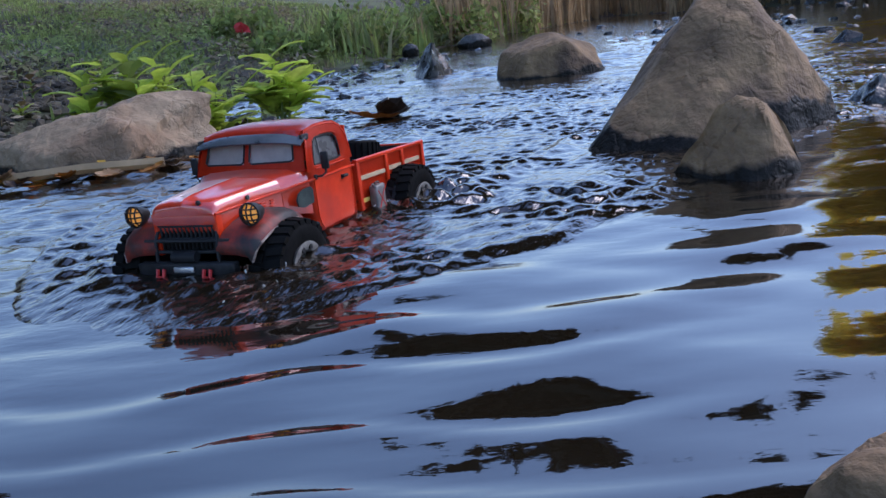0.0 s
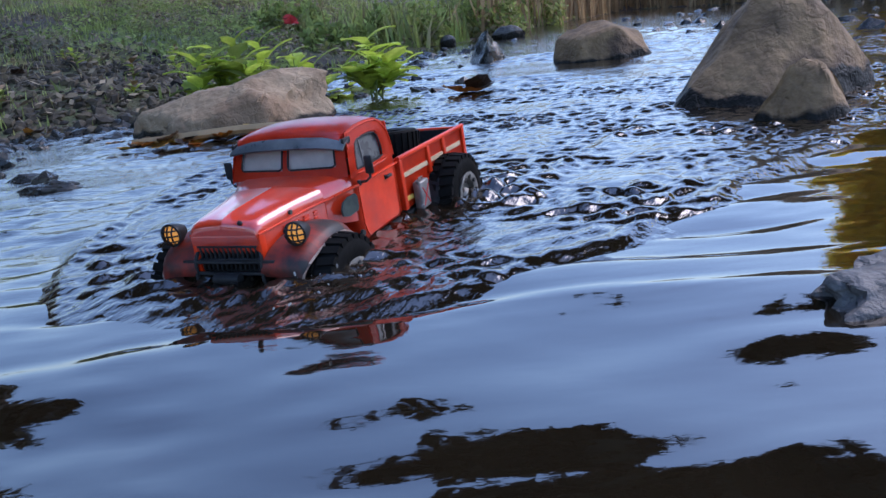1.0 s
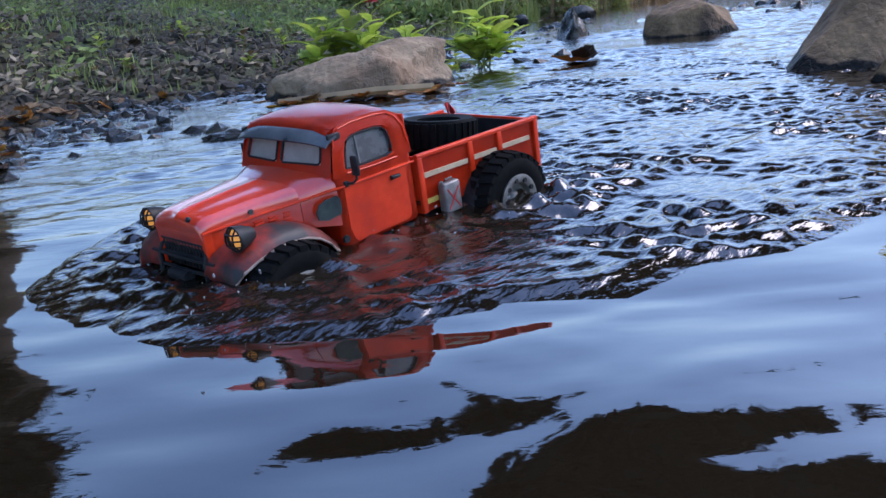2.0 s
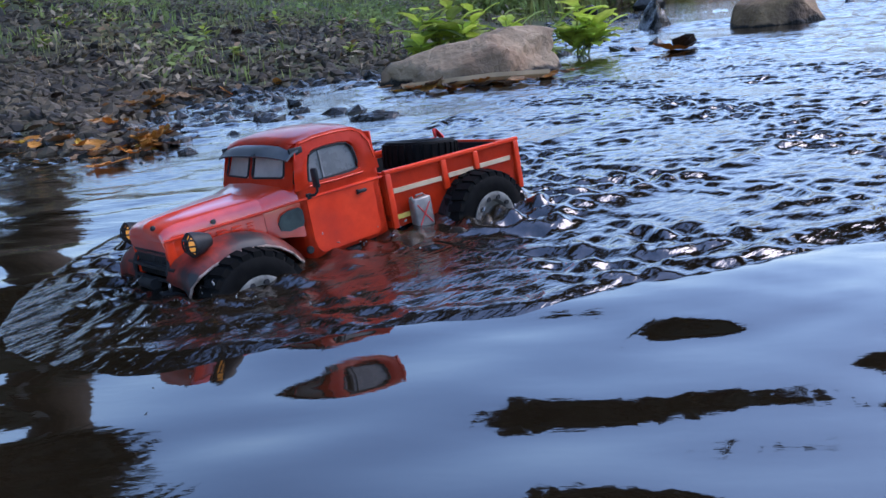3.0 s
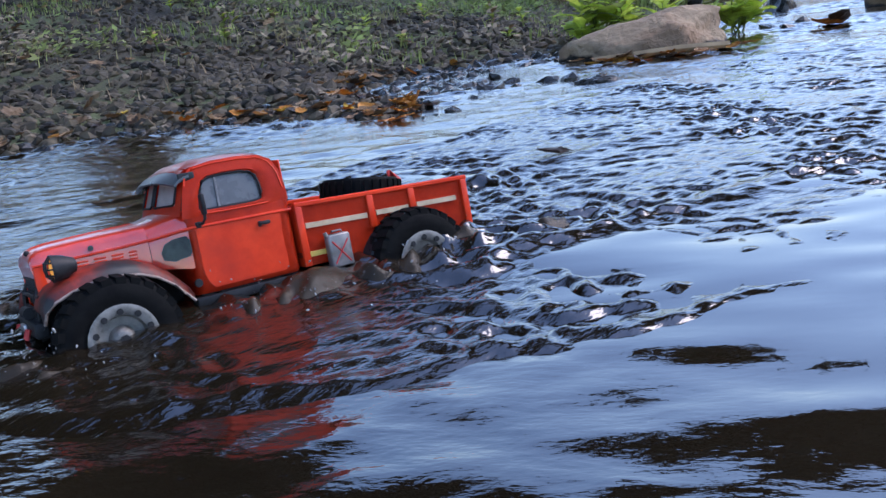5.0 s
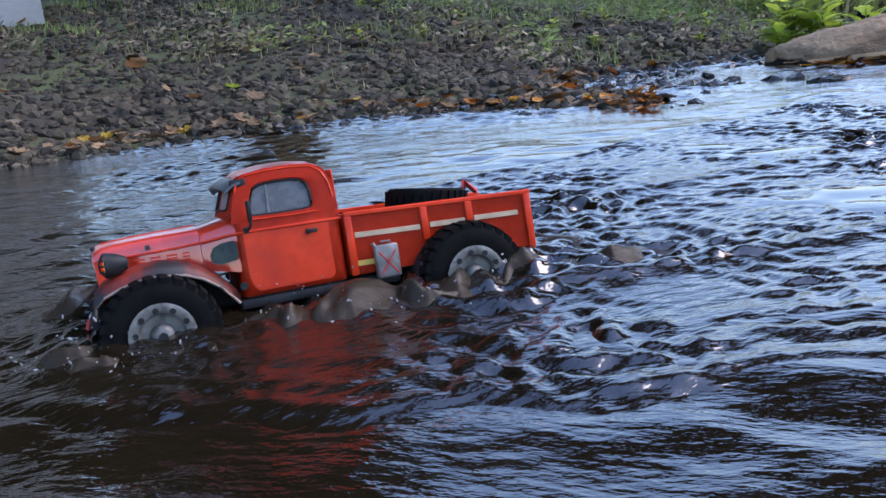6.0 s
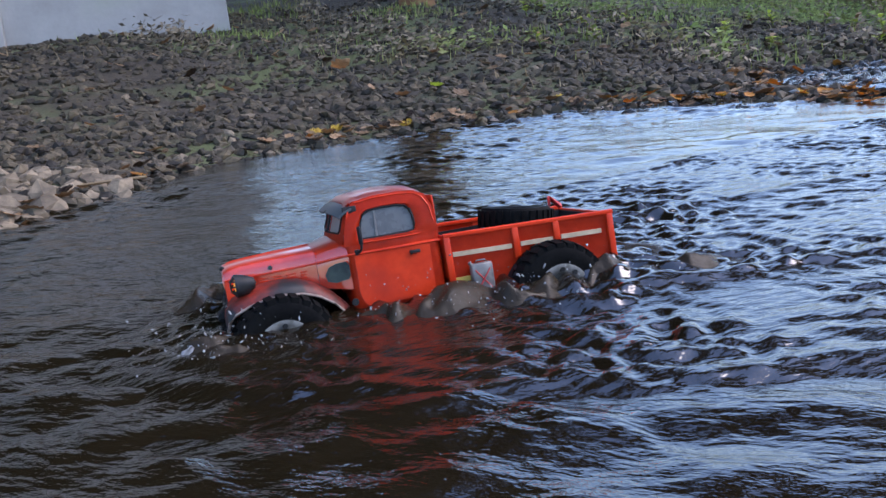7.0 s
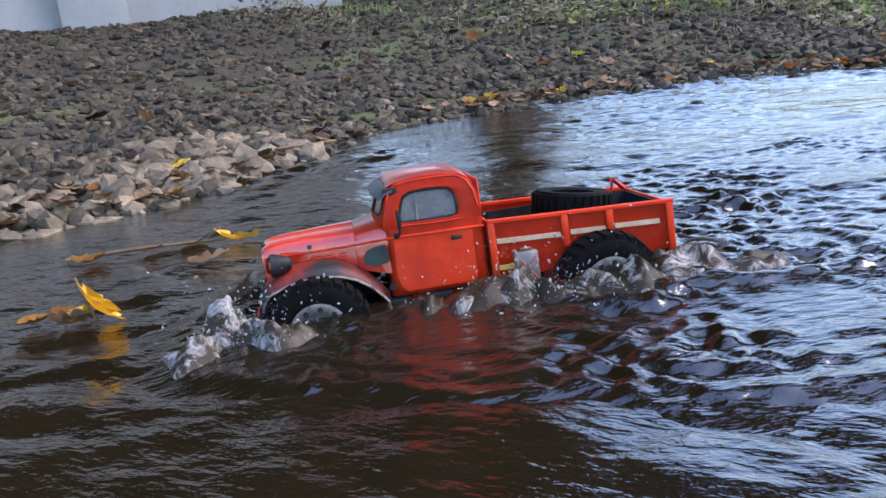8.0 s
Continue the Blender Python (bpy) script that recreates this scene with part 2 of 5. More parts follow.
def tube(bm, pts, r, sides=6):
    pts = [Vector(p) for p in pts]
    rings = []
    for i, p in enumerate(pts):
        d = (pts[min(i + 1, len(pts) - 1)] - pts[max(i - 1, 0)]).normalized()
        a = d.orthogonal().normalized()
        b = d.cross(a)
        rr = r[i] if isinstance(r, (list, tuple)) else r
        rings.append([p + (a * math.cos(t) + b * math.sin(t)) * rr for t in (2 * math.pi * k / sides for k in range(sides))])
    loft(bm, rings)


def rounded(cx, cz, hx, hz, r, n=4):
    """A rounded rectangle in a plane, counter-clockwise."""
    out = []
    for sx, sz, a0 in ((1, -1, -90), (1, 1, 0), (-1, 1, 90), (-1, -1, 180)):
        for k in range(n + 1):
            a = radians(a0 + 90 * k / n)
            out.append((cx + sx * (hx - r) + r * math.cos(a), cz + sz * (hz - r) + r * math.sin(a)))
    return out


def lathe(bm, profile, n=28, about="Y"):
    """Turn (radius, offset) pairs about an axis through the origin."""
    rings = []
    for k in range(n):
        a = 2 * math.pi * k / n
        rings.append([(r * math.cos(a), o, r * math.sin(a)) if about == "Y" else (o, r * math.cos(a), r * math.sin(a)) for r, o in profile])
    rows = [[bm.verts.new(p) for p in r] for r in rings]
    for i in range(n):
        a, b = rows[i], rows[(i + 1) % n]
        for j in range(len(profile) - 1):
            bm.faces.new((a[j], a[j + 1], b[j + 1], b[j]))


def thing(name, m, label, category, group="", kind=""):
    ob = new(name)
    ob.empty_display_size = 0.05
    ob.matrix_basis = m
    return tagged(ob, label, category, group, kind)


def fbm(p, octaves=4, lac=2.0, gain=0.5):
    v, a = 0.0, 1.0
    q = Vector(p)
    for _ in range(octaves):
        v += a * noise.noise(q)
        q, a = q * lac, a * gain
    return v


# ---------------------------------------------------------------- the lie of the land
SHORE = [(2.2, 60.0), (2.2, 11.8), (0.75, 8.8), (0.1, 7.2), (-0.3, 6.0), (-0.55, 5.3), (-0.6, 4.2), (-0.55, 3.4), (-0.65, 2.9),
         (-1.0, 2.62), (-1.5, 2.5), (-1.58, 2.2), (-1.38, 1.75), (-1.16, 1.32), (-1.24, 1.12), (-1.55, 1.40), (-1.85, 1.46), (-2.17, 1.47), (-2.45, 1.38), (-2.75, 1.22),
         (-2.98, 0.85), (-3.12, 0.5), (-3.05, 0.0), (-2.93, -0.35), (-3.1, -0.75), (-3.4, -1.6), (-4.0, -4.0), (-6.0, -60.0)]
RIGHT = [(2.2, 60.0), (2.2, 11.8), (2.7, 8.8), (4.2, 6.4), (5.0, 3.0), (5.2, 0.0), (6.0, -6.0), (10.0, -60.0)]


def polyline_distance(x, y, pts):
    d = np.full(x.shape, 1e9)
    for (ax, ay), (bx, by) in zip(pts[:-1], pts[1:]):
        ux, uy = bx - ax, by - ay
        s = np.clip(((x - ax) * ux + (y - ay) * uy) / (ux * ux + uy * uy), 0, 1)
        d = np.minimum(d, np.hypot(x - ax - s * ux, y - ay - s * uy))
    return d


def inside(x, y, pts):
    r = np.zeros(x.shape, bool)
    for (ax, ay), (bx, by) in zip(pts, pts[1:] + pts[:1]):
        if ay == by:
            continue
        c = ((ay > y) != (by > y)) & (x < (bx - ax) * (y - ay) / (by - ay) + ax)
        r ^= c
    return r


def wavy(x, y, f, seed):
    """Cheap smooth noise, about -1 to 1."""
    r = np.random.RandomState(seed)
    v = np.zeros(np.shape(x))
    for k in range(7):
        a, ph = r.uniform(0, 2 * np.pi), r.uniform(0, 2 * np.pi)
        w = f * r.uniform(0.6, 1.7)
        v = v + np.sin(w * (x * np.cos(a) + y * np.sin(a)) + ph)
    return v / 2.6


def land(x, y):
    """Height of the ground, and how far inland (river negative)."""
    x, y = np.asarray(x, float), np.asarray(y, float)
    xs, ys = x + 0.05 * wavy(x, y, 7, 3), y + 0.05 * wavy(x, y, 7, 4)
    left = inside(xs, ys, SHORE + [(-200.0, -60.0), (-200.0, 60.0)])
    right = inside(xs, ys, RIGHT + [(200.0, -60.0), (200.0, 60.0)])
    d = np.minimum(polyline_distance(xs, ys, SHORE[1:]), polyline_distance(xs, ys, RIGHT[1:]))
    d = np.where(left | right, d, -d)
    up = np.where(d < 0.25, 0.12 * d, 0.03 + 0.19 * (d - 0.25))
    up = np.where(d > 4.2, 0.78 + 0.13 * (np.minimum(d, 40) - 4.2), up)
    h = np.where(d > 0, up + 0.012 * wavy(x, y, 9, 5) * np.clip(d * 3, 0, 1) + 0.05 * wavy(x, y, 1.7, 6) * np.clip(d - 0.6, 0, 1),
                 np.maximum(0.35 * d, -0.13) + 0.012 * wavy(x, y, 11, 8) * np.clip(-3 * d, 0, 1))
    return h, d


def axis(lo, hi, a, b, step, grow=1.16):
    v = list(np.arange(a, b + step / 2, step))
    s, p = step, v[-1]
    while p < hi:
        s *= grow
        p += s
        v.append(p)
    s, p, front = step, v[0], []
    while p > lo:
        s *= grow
        p -= s
        front.append(p)
    return np.array(front[::-1] + v)


def sheet(name, xs, ys, height, mat):
    gx, gy = np.meshgrid(xs, ys)
    gz = height(gx, gy)
    n, m = gx.shape
    verts = np.stack([gx, gy, gz], -1).reshape(-1, 3)
    i = np.arange(n * m).reshape(n, m)
    faces = np.stack([i[:-1, :-1], i[:-1, 1:], i[1:, 1:], i[1:, :-1]], -1).reshape(-1, 4)
    me = bpy.data.meshes.new(name)
    me.vertices.add(len(verts))
    me.vertices.foreach_set("co", verts.ravel())
    me.loops.add(faces.size)
    me.loops.foreach_set("vertex_index", faces.ravel())
    me.polygons.add(len(faces))
    me.polygons.foreach_set("loop_start", np.arange(0, faces.size, 4))
    me.polygons.foreach_set("use_smooth", np.ones(len(faces), bool))
    me.materials.append(mat)
    me.update(calc_edges=True)
    return new(name, me)


ground = tagged(sheet("ground", axis(-150, 150, -5.2, 2.4, 0.05), axis(-60, 400, -2.6, 7.5, 0.05),
                      lambda x, y: land(x, y)[0], SOIL),
                "dark gravelly river bank with soil and grass", "ground", kind="structure")


def smooth01(v):
    v = np.clip(v, 0, 1)
    return v * v * (3 - 2 * v)


def ripple(x, y, seed, waves, lam, heading, spread):
    r = np.random.RandomState(seed)
    v = np.zeros(np.shape(x))
    for k in range(waves):
        a = heading + r.normal(0, spread)
        w = 2 * np.pi / (lam * r.uniform(0.6, 1.6))
        v = v + np.sin(w * (x * np.cos(a) + y * np.sin(a)) + r.uniform(0, 6.28) + 0.9 * np.sin(2.1 * x + 3.3 * y + k)) / w
    return v * math.sqrt(2.0 / waves)


def water_height(x, y):
    """Chop on the riffle upstream, calm water below it, soft swells everywhere."""
    lift = smooth01((y - 0.75 - 0.45 * x) / 0.9)
    side = smooth01((-0.35 - x) / 0.6) * smooth01((0.3 - y) / 0.8)
    chop = 0.016 + 0.15 * lift + 0.085 * side
    chop = chop * np.clip(0.75 + 0.6 * wavy(x, y, 5, 21), 0.1, 2)
    h = chop * ripple(x, y, 31, 20, 0.042, radians(80), 0.9)
    h = h + (0.6 * chop + 0.02 * side) * ripple(x, y, 32, 14, 0.10, radians(80), 0.6)
    # lazy wrinkles, long across the stream, in patches
    h = h + (0.030 + 0.012 * wavy(x, y, 4, 22)) * (1 - 0.85 * lift) * (1 - 0.5 * side) * ripple(x, y, 34, 12, 0.10, radians(97), 0.42)
    # a train of long low waves with gentle downstream faces, below the riffle, shaped to reflect the dark crown
    ph = 2 * np.pi * (y - 0.10 * x) / 0.11 + 2.6 * wavy(x, y, 5, 23) + 1.1 * wavy(x, y, 13, 24)
    saw = np.sin(ph) - np.sin(2 * ph) / 2 + np.sin(3 * ph) / 3
    here = smooth01((0.92 - y) / 0.15) * smooth01((y + 0.15) / 0.2) * smooth01((x + 0.55) / 0.25) * smooth01((0.62 - x) / 0.25)
    h = h + 0.0010 * (0.45 + 0.55 * smooth01((y - 0.25) / 0.2)) * here * saw
    # two low smooth swells added downstream, tilting the water to reflect the brighter low sky
    h = h + 0.016 * np.exp(-((x + 0.2) / 0.5) ** 2 - ((y + 0.65) / 0.45) ** 2) + 0.016 * np.exp(-((x + 0.95) / 0.45) ** 2 - ((y + 1.95) / 0.5) ** 2)
    h = h + 0.024 * ripple(x, y, 33, 8, 0.30, radians(70), 0.6)
    return h


water = tagged(sheet("water", axis(-30, 30, -3.6, 1.7, 0.012, 1.1), axis(-30, 60, -2.0, 4.2, 0.012, 1.05), water_height, WATER),
               "shallow dark stream reflecting a pale blue sky", "stream", kind="structure")


# ---------------------------------------------------------------- rocks
def boulder(name, place, size, profile, seed, mats, label, turn=0.0, wet=0.035, detail=4, rough=0.07, facets=(), boxy=0):
    """A rock: a ball squeezed by cutting planes, roughened, with a wet dark foot."""
    bm = bmesh.new()
    bmesh.ops.create_icosphere(bm, subdivisions=detail, radius=1.0)
    off = Vector((seed * 7.3, seed * 3.1, seed * 1.7))
    planes = [(Vector(n).normalized(), d) for n, d in facets]
    for v in bm.verts:
        p = v.co.copy()
        if boxy:
            p /= (abs(p.x) ** boxy + abs(p.y) ** boxy + abs(p.z) ** boxy) ** (1 / boxy)
        for n, d in planes:
            o = p.dot(n) - d
            if o > 0:
                p -= n * o
        p *= 1 + rough * 1.6 * fbm(p * 1.5 + off, 3) + rough * 0.55 * fbm(p * 5 + off, 3)
        p += p.normalized() * rough * 0.12 * fbm(p * 17 + off, 2)
        v.co = Vector((p.x * size[0], p.y * size[1], p.z * size[2]))
        lean = profile
        v.co.x += lean[0] * v.co.z
        v.co.y += lean[1] * v.co.z
    m = Matrix.Rotation(radians(turn), 4, "Z")
    bmesh.ops.transform(bm, matrix=m, verts=bm.verts[:])
    for f in bm.faces:
        c = f.calc_center_median()
        f.material_index = 1 if c.z + place[2] < wet * (1 + 1.1 * fbm(c * 14 + off, 3)) else 0
        f.smooth = True
    me = bpy.data.meshes.new(name)
    bm.to_mesh(me)
    bm.free()
    for mm in mats:
        me.materials.append(mm)
    me.set_sharp_from_angle(angle=radians(40))
    ob = new(name, me)
    ob.location = place
    return tagged(ob, label, "rock")


boulder("boulder", (0.72, 1.64, 0.0), (0.262, 0.20, 0.255), (0.16, 0.12), 1, (ROCK, ROCK),
        "large brown boulder with a wet black foot, standing in the stream", 8, 0.05, 5, 0.050,
        [((-0.80, 0.25, 0.60), 0.60), ((-0.62, -0.55, 0.62), 0.60), ((0.66, -0.25, 0.66), 0.72), ((0.12, -1, 0.42), 0.60), ((0, 0.9, 0.5), 0.7), ((0.98, -0.1, 0.16), 0.82),
         ((0.15, -0.15, 1), 0.83), ((-0.25, -0.45, 0.85), 0.74), ((0.52, -0.70, 0.40), 0.64)])
boulder("rock", (0.690, 1.285, 0.0), (0.130, 0.095, 0.150), (0.05, 0.10), 2, (ROCK_LOW, ROCK_LOW),
        "small pointed brown rock beside the large boulder", 15, 0.02, 4, 0.075,
        [((-0.86, -0.42, 0.50), 0.40), ((0.85, -0.38, 0.50), 0.38), ((0, 0.9, 0.4), 0.42), ((-0.15, -1, 0.35), 0.52), ((0.42, -0.9, 0.3), 0.48), ((-0.15, -0.2, 1), 0.60), ((0.5, 0.1, 0.85), 0.56)])
boulder("rock", (0.635, 3.35, 0.0), (0.180, 0.14, 0.150), (0.05, 0), 3, (ROCK_LOW, ROCK_LOW),
        "squat angular brown rock standing in the rapids upstream", 12, 0.04, 4, 0.030,
        [((-0.35, -0.15, 1), 0.80), ((0.45, -0.15, 1), 0.84), ((-0.9, -0.3, 0.30), 0.85), ((0.75, -0.4, 0.65), 0.82), ((-0.35, -1, 0.2), 0.80), ((0.45, -1, 0.25), 0.86)], 4)
boulder("rock", (-0.575, 2.25, 0.0), (0.285, 0.180, 0.165), (0.12, 0.1), 4, (ROCK_PALE, ROCK_PALE),
        "broad angular sandstone slab at the water's edge", -22, 0.03, 5, 0.095,
        [((-0.34, -0.10, 1), 0.66), ((-0.10, -0.62, 0.80), 0.66), ((1, -0.15, 0.25), 0.80), ((0.35, -0.95, 0.35), 0.78), ((-0.35, -0.95, 0.25), 0.76), ((-0.75, -0.6, 0.3), 0.92),
         ((-0.75, 0.1, 0.7), 0.84), ((0.55, -0.25, 0.8), 0.80)], 5)
boulder("rock", (0.455, 0.405, -0.012), (0.135, 0.062, 0.040), (0, 0), 5, (ROCK_GREY, ROCK_GREY),
        "wet grey stone lying in shallow water", 30, 0.0, 5, 0.13, [((0, 0, 1), 0.72), ((-0.6, -0.6, 0.5), 0.70), ((0.3, -0.9, 0.5), 0.72), ((-0.9, 0.1, 0.3), 0.8), ((0.5, 0.2, 0.8), 0.74)])
boulder("rock", (0.55, 0.505, -0.01), (0.085, 0.05, 0.042), (0, 0), 6, (ROCK_LOW, ROCK_LOW),
        "small brown rock with a wet foot", 10, 0.015, 4, 0.08, [((0, 0, 1), 0.8)])
boulder("rock", (0.20, 4.05, 0.0), (0.10, 0.09, 0.13), (0, 0), 7, (WET, WET),
        "dark wet pointed stone among the rapids", 0, 0.2, 4, 0.14, [((-0.7, -0.3, 0.5), 0.5), ((0.8, -0.3, 0.4), 0.5)])
boulder("rock", (-0.03, 6.7, 0.02), (0.06, 0.05, 0.06), (0, 0), 8, (ROCK_GREY, ROCK_GREY), "small pale rounded stone on the far shore", 0, 0, 3)
boulder("rock", (0.43, 6.85, 0.02), (0.12, 0.08, 0.075), (0, 0), 9, (ROCK_GREY, ROCK_GREY), "small pale stone on the far shore", 0, 0.01, 3)
boulder("rock", (1.08, 1.80, 0.0), (0.06, 0.05, 0.05), (0, 0), 10, (WET, WET), "dark wet stone by the boulder", 0, 0.2, 4, 0.16, [((0.3, -0.8, 0.6), 0.6), ((-0.7, 0, 0.6), 0.6)])
boulder("rock", (1.20, 1.72, 0.0), (0.05, 0.05, 0.03), (0, 0), 11, (WET, WET), "dark wet stone by the boulder", 0, 0.2, 4, 0.16, [((0.3, -0.8, 0.6), 0.6)])
boulder("rock", (-0.70, 1.42, -0.004), (0.06, 0.035, 0.022), (0, 0), 12, (WET, WET), "low dark stone in the current", 0, 0.2, 4, 0.2)
boulder("rock", (-0.965, 1.72, -0.006), (0.03, 0.025, 0.02), (0, 0), 13, (WET, WET), "low dark stone in the current", 0, 0.2, 4, 0.2)
boulder("rock", (-2.09, 0.68, 0.0), (0.022, 0.016, 0.014), (0, 0), 14, (WET, WET), "low dark stone in the current", 0, 0.2, 3)


# ---------------------------------------------------------------- trees, wall and far vegetation
def leaf_cloud(name, centres, per, spread, size, mat, parent, seed, label="", face=None):
    """Many small leaf blades round the given clump centres, as one mesh."""
    r = np.random.RandomState(seed)
    c = np.repeat(np.array(centres, float), per, 0)
    n = len(c)
    c = c + r.normal(0, 1, (n, 3)) * spread
    a = r.normal(0, 1, (n, 3))
    if face:
        # leaves turned to the light
        up = np.array(face) + 0.45 * r.normal(0, 1, (n, 3))
        a = np.cross(up, a)
    a /= np.linalg.norm(a, axis=1)[:, None]
    b = np.cross(a, up if face else r.normal(0, 1, (n, 3)))
    b /= np.linalg.norm(b, axis=1)[:, None]
    s = size * r.uniform(0.6, 1.4, (n, 1))
    v = np.stack([c - a * s, c + b * s * 0.45, c + a * s, c - b * s * 0.45], 1).reshape(-1, 3)
    f = np.arange(4 * n).reshape(n, 4)
    ob = new(name, mesh_from(name, v.tolist(), f.tolist(), mat))
    ob.parent = parent
    return tagged(ob, label, kind="") if label else ob


def tree(place, height, radius, crown, per, spread, size, mat, seed, label, limbs=7, lean=(0, 0), face=None):
    t = thing("tree", pose(*place), label, "tree")
    r = random.Random(seed)
    bm = bmesh.new()
    pts = [(lean[0] * k * k / 36 * height + r.uniform(-0.05, 0.05), lean[1] * k * k / 36 * height + r.uniform(-0.05, 0.05), height * k / 6) for k in range(7)]
    tube(bm, pts, [radius * (1.25 if k == 0 else 1 - 0.11 * k) for k in range(7)], 12)
    part("trunk", bm, BARK, t)
    for k in range(limbs):
        c = Vector(r.choice(crown)) - Vector(place)
        s = Vector(pts[r.randint(3, 6)])
        bm = bmesh.new()
        mid = s.lerp(c, 0.5) + Vector((0, 0, 0.3))
        tube(bm, [s, mid, c], [radius * 0.35, radius * 0.2, radius * 0.06], 6)
        part("limb", bm, BARK, t)
    leaf_cloud("crown", [Vector(c) - Vector(place) for c in crown], per, spread, size, mat, t, seed, face=face)
    return t


def arc(az, el, dist, eye=(-0.6, -0.8)):
    a, e = radians(az), radians(el)
    return (eye[0] - math.sin(a) * dist * math.cos(e), eye[1] + math.cos(a) * dist * math.cos(e), dist * math.sin(e))


rng = random.Random(5)
# unseen overhanging tree on the left bank: trunk, then boughs that arch over the stream
# the crown is added to hide sky and set where the reflection darkens
edge = [(100, 18), (64, 14), (50, 15), (44, 19), (38, 19), (34, 19), (31, 22), (28, 29), (25, 34), (18, 36), (12, 35), (5, 31), (-4, 28.5), (-30, 27.5)]


def edge_at(az):
    return float(np.interp(-az, [-a for a, e in edge], [e for a, e in edge]))


crown = []
for k in range(1500):
    az = rng.uniform(-32, 64)
    reach = 11 if az > 36 else 4.5
    el = edge_at(az) + 0.8 + abs(rng.gauss(0, 1)) * reach + 1.5 * math.sin(az * 0.9) + 1.2 * math.sin(az * 0.31)
    if el < 66:
        crown.append(arc(az, el, rng.uniform(9.5, 12.5)))
# extra clumps out of view, to darken what the western water reflects
for k in range(1200):
    az = rng.uniform(36, 100)
    el = edge_at(az) + rng.uniform(0, 1) ** 1.3 * 40
    crown.append(arc(az, el, rng.uniform(9.5, 12.5)))
tree((-6.9, 9.6, 0.6), 7.0, 0.52, crown, 60, 0.26, 0.27, CANOPY_BACKLIT, 6, "large unseen tree overhanging the stream, added with darkened leaves for its reflection", 5, (0.2, -0.2))
# the yellow tree on the right bank
crown = []
for k in range(420):
    crown.append(arc(rng.uniform(-44, -22.5), rng.uniform(6.5, 16.0), rng.uniform(9.9, 10.1), (0.3, 0.1)))
tree((6.6, 8.8, 0.4), 3.0, 0.16, crown, 24, 0.16, 0.15, AUTUMN, 8, "yellow autumn tree on the far bank", 8, face=(0.62, 0.36, 0.7))


def concrete_wall():
    """A pale stained retaining wall with a pilaster, at the top of the bank."""
    w = thing("wall_west", pose(-5.9, 2.8, 0.3, 0, 0, 43), "pale stained concrete retaining wall at the top of the bank", "wall", kind="structure")
    bm = bmesh.new()
    box(bm, (-7.0, 0, -0.4), (1.05, 0.4, 1.5), 0.01)
    part("wall_face", bm, CONCRETE, w)
    bm = bmesh.new()
    box(bm, (-0.78, -0.09, -0.4), (-0.36, -0.003, 1.5), 0.01)
    part("pilaster", bm, CONCRETE, w)
    bm = bmesh.new()
    box(bm, (-7.0, -0.06, 1.503), (1.08, 0.42, 1.6), 0.01)
    part("coping", bm, CONCRETE, w)


concrete_wall()
post = thing("post", pose(-4.2, 4.55, 0.35), "rusty orange-brown post at the end of the wall", "post")
bm = bmesh.new()
tube(bm, [(0, 0, 0), (0, 0, 0.3), (0.02, 0, 0.6)], [0.16, 0.14, 0.13], 10)
part("shaft", bm, surface("rust", (0.16, 0.07, 0.03), (0.36, 0.19, 0.08), 8, (0.7, 0.95), 0.5, 40, 0.004), post)


def blades(name, spots, height, width, mat, seed, label, lean=0.35, category="grass"):
    """Grass or reed blades: bent tapering strips, as one mesh."""
    r = np.random.RandomState(seed)
    p = np.array(spots, float)
    n = len(p)
    h = height * r.uniform(0.5, 1.3, n)
    a = r.uniform(0, 2 * np.pi, n)
    b = r.uniform(0, 2 * np.pi, n)
    l = np.abs(r.normal(0, lean, n)) * h
    side = np.stack([np.cos(a), np.sin(a), 0 * a], 1) * (width * r.uniform(0.6, 1.4, n))[:, None]
    go = np.stack([np.cos(b), np.sin(b), 0 * b], 1) * l[:, None]
    up = np.stack([0 * a, 0 * a, h], 1)
    v = np.stack([p - side, p + side, p + 0.55 * up + 0.35 * go + 0.7 * side, p + 0.55 * up + 0.35 * go - 0.7 * side, p + up + go], 1).reshape(-1, 3)
    k = np.arange(n)[:, None] * 5
    f = (k + np.array([[0, 1, 2, 3]])).tolist() + (k + np.array([[3, 2, 4]])).tolist()
    return tagged(new(name, mesh_from(name, v.tolist(), f, mat)), label, category, kind="stuff")


def scatter(n, x0, x1, y0, y1, ok, seed):
    r = np.random.RandomState(seed)
    x, y = r.uniform(x0, x1, n), r.uniform(y0, y1, n)
    h, d = land(x, y)
    keep = ok(x, y, d, r.uniform(0, 1, n))
    return np.stack([x[keep], y[keep], h[keep] - 0.004], 1)


# grass thickens upstream and away from the water
blades("grass", scatter(80000, -6, 1.6, 2.4, 10.5, lambda x, y, d, u: (d > 0.06) & (x < 1.2 + 0.2 * y) & (u < np.clip(0.18 * (y - 3.6) + 0.5 * wavy(x, y, 5, 41), 0.02, 0.9)), 51),
       0.055, 0.004, GRASS, 52, "short green and straw-coloured grass on the bank")
blades("dry_grass", scatter(3200, -5.5, 0.4, 1.9, 8, lambda x, y, d, u: (d > 0.08) & (u < 0.35 + 0.4 * wavy(x, y, 4, 43)), 53),
       0.05, 0.003, REED, 54, "sparse dry straw among the gravel", 0.6)
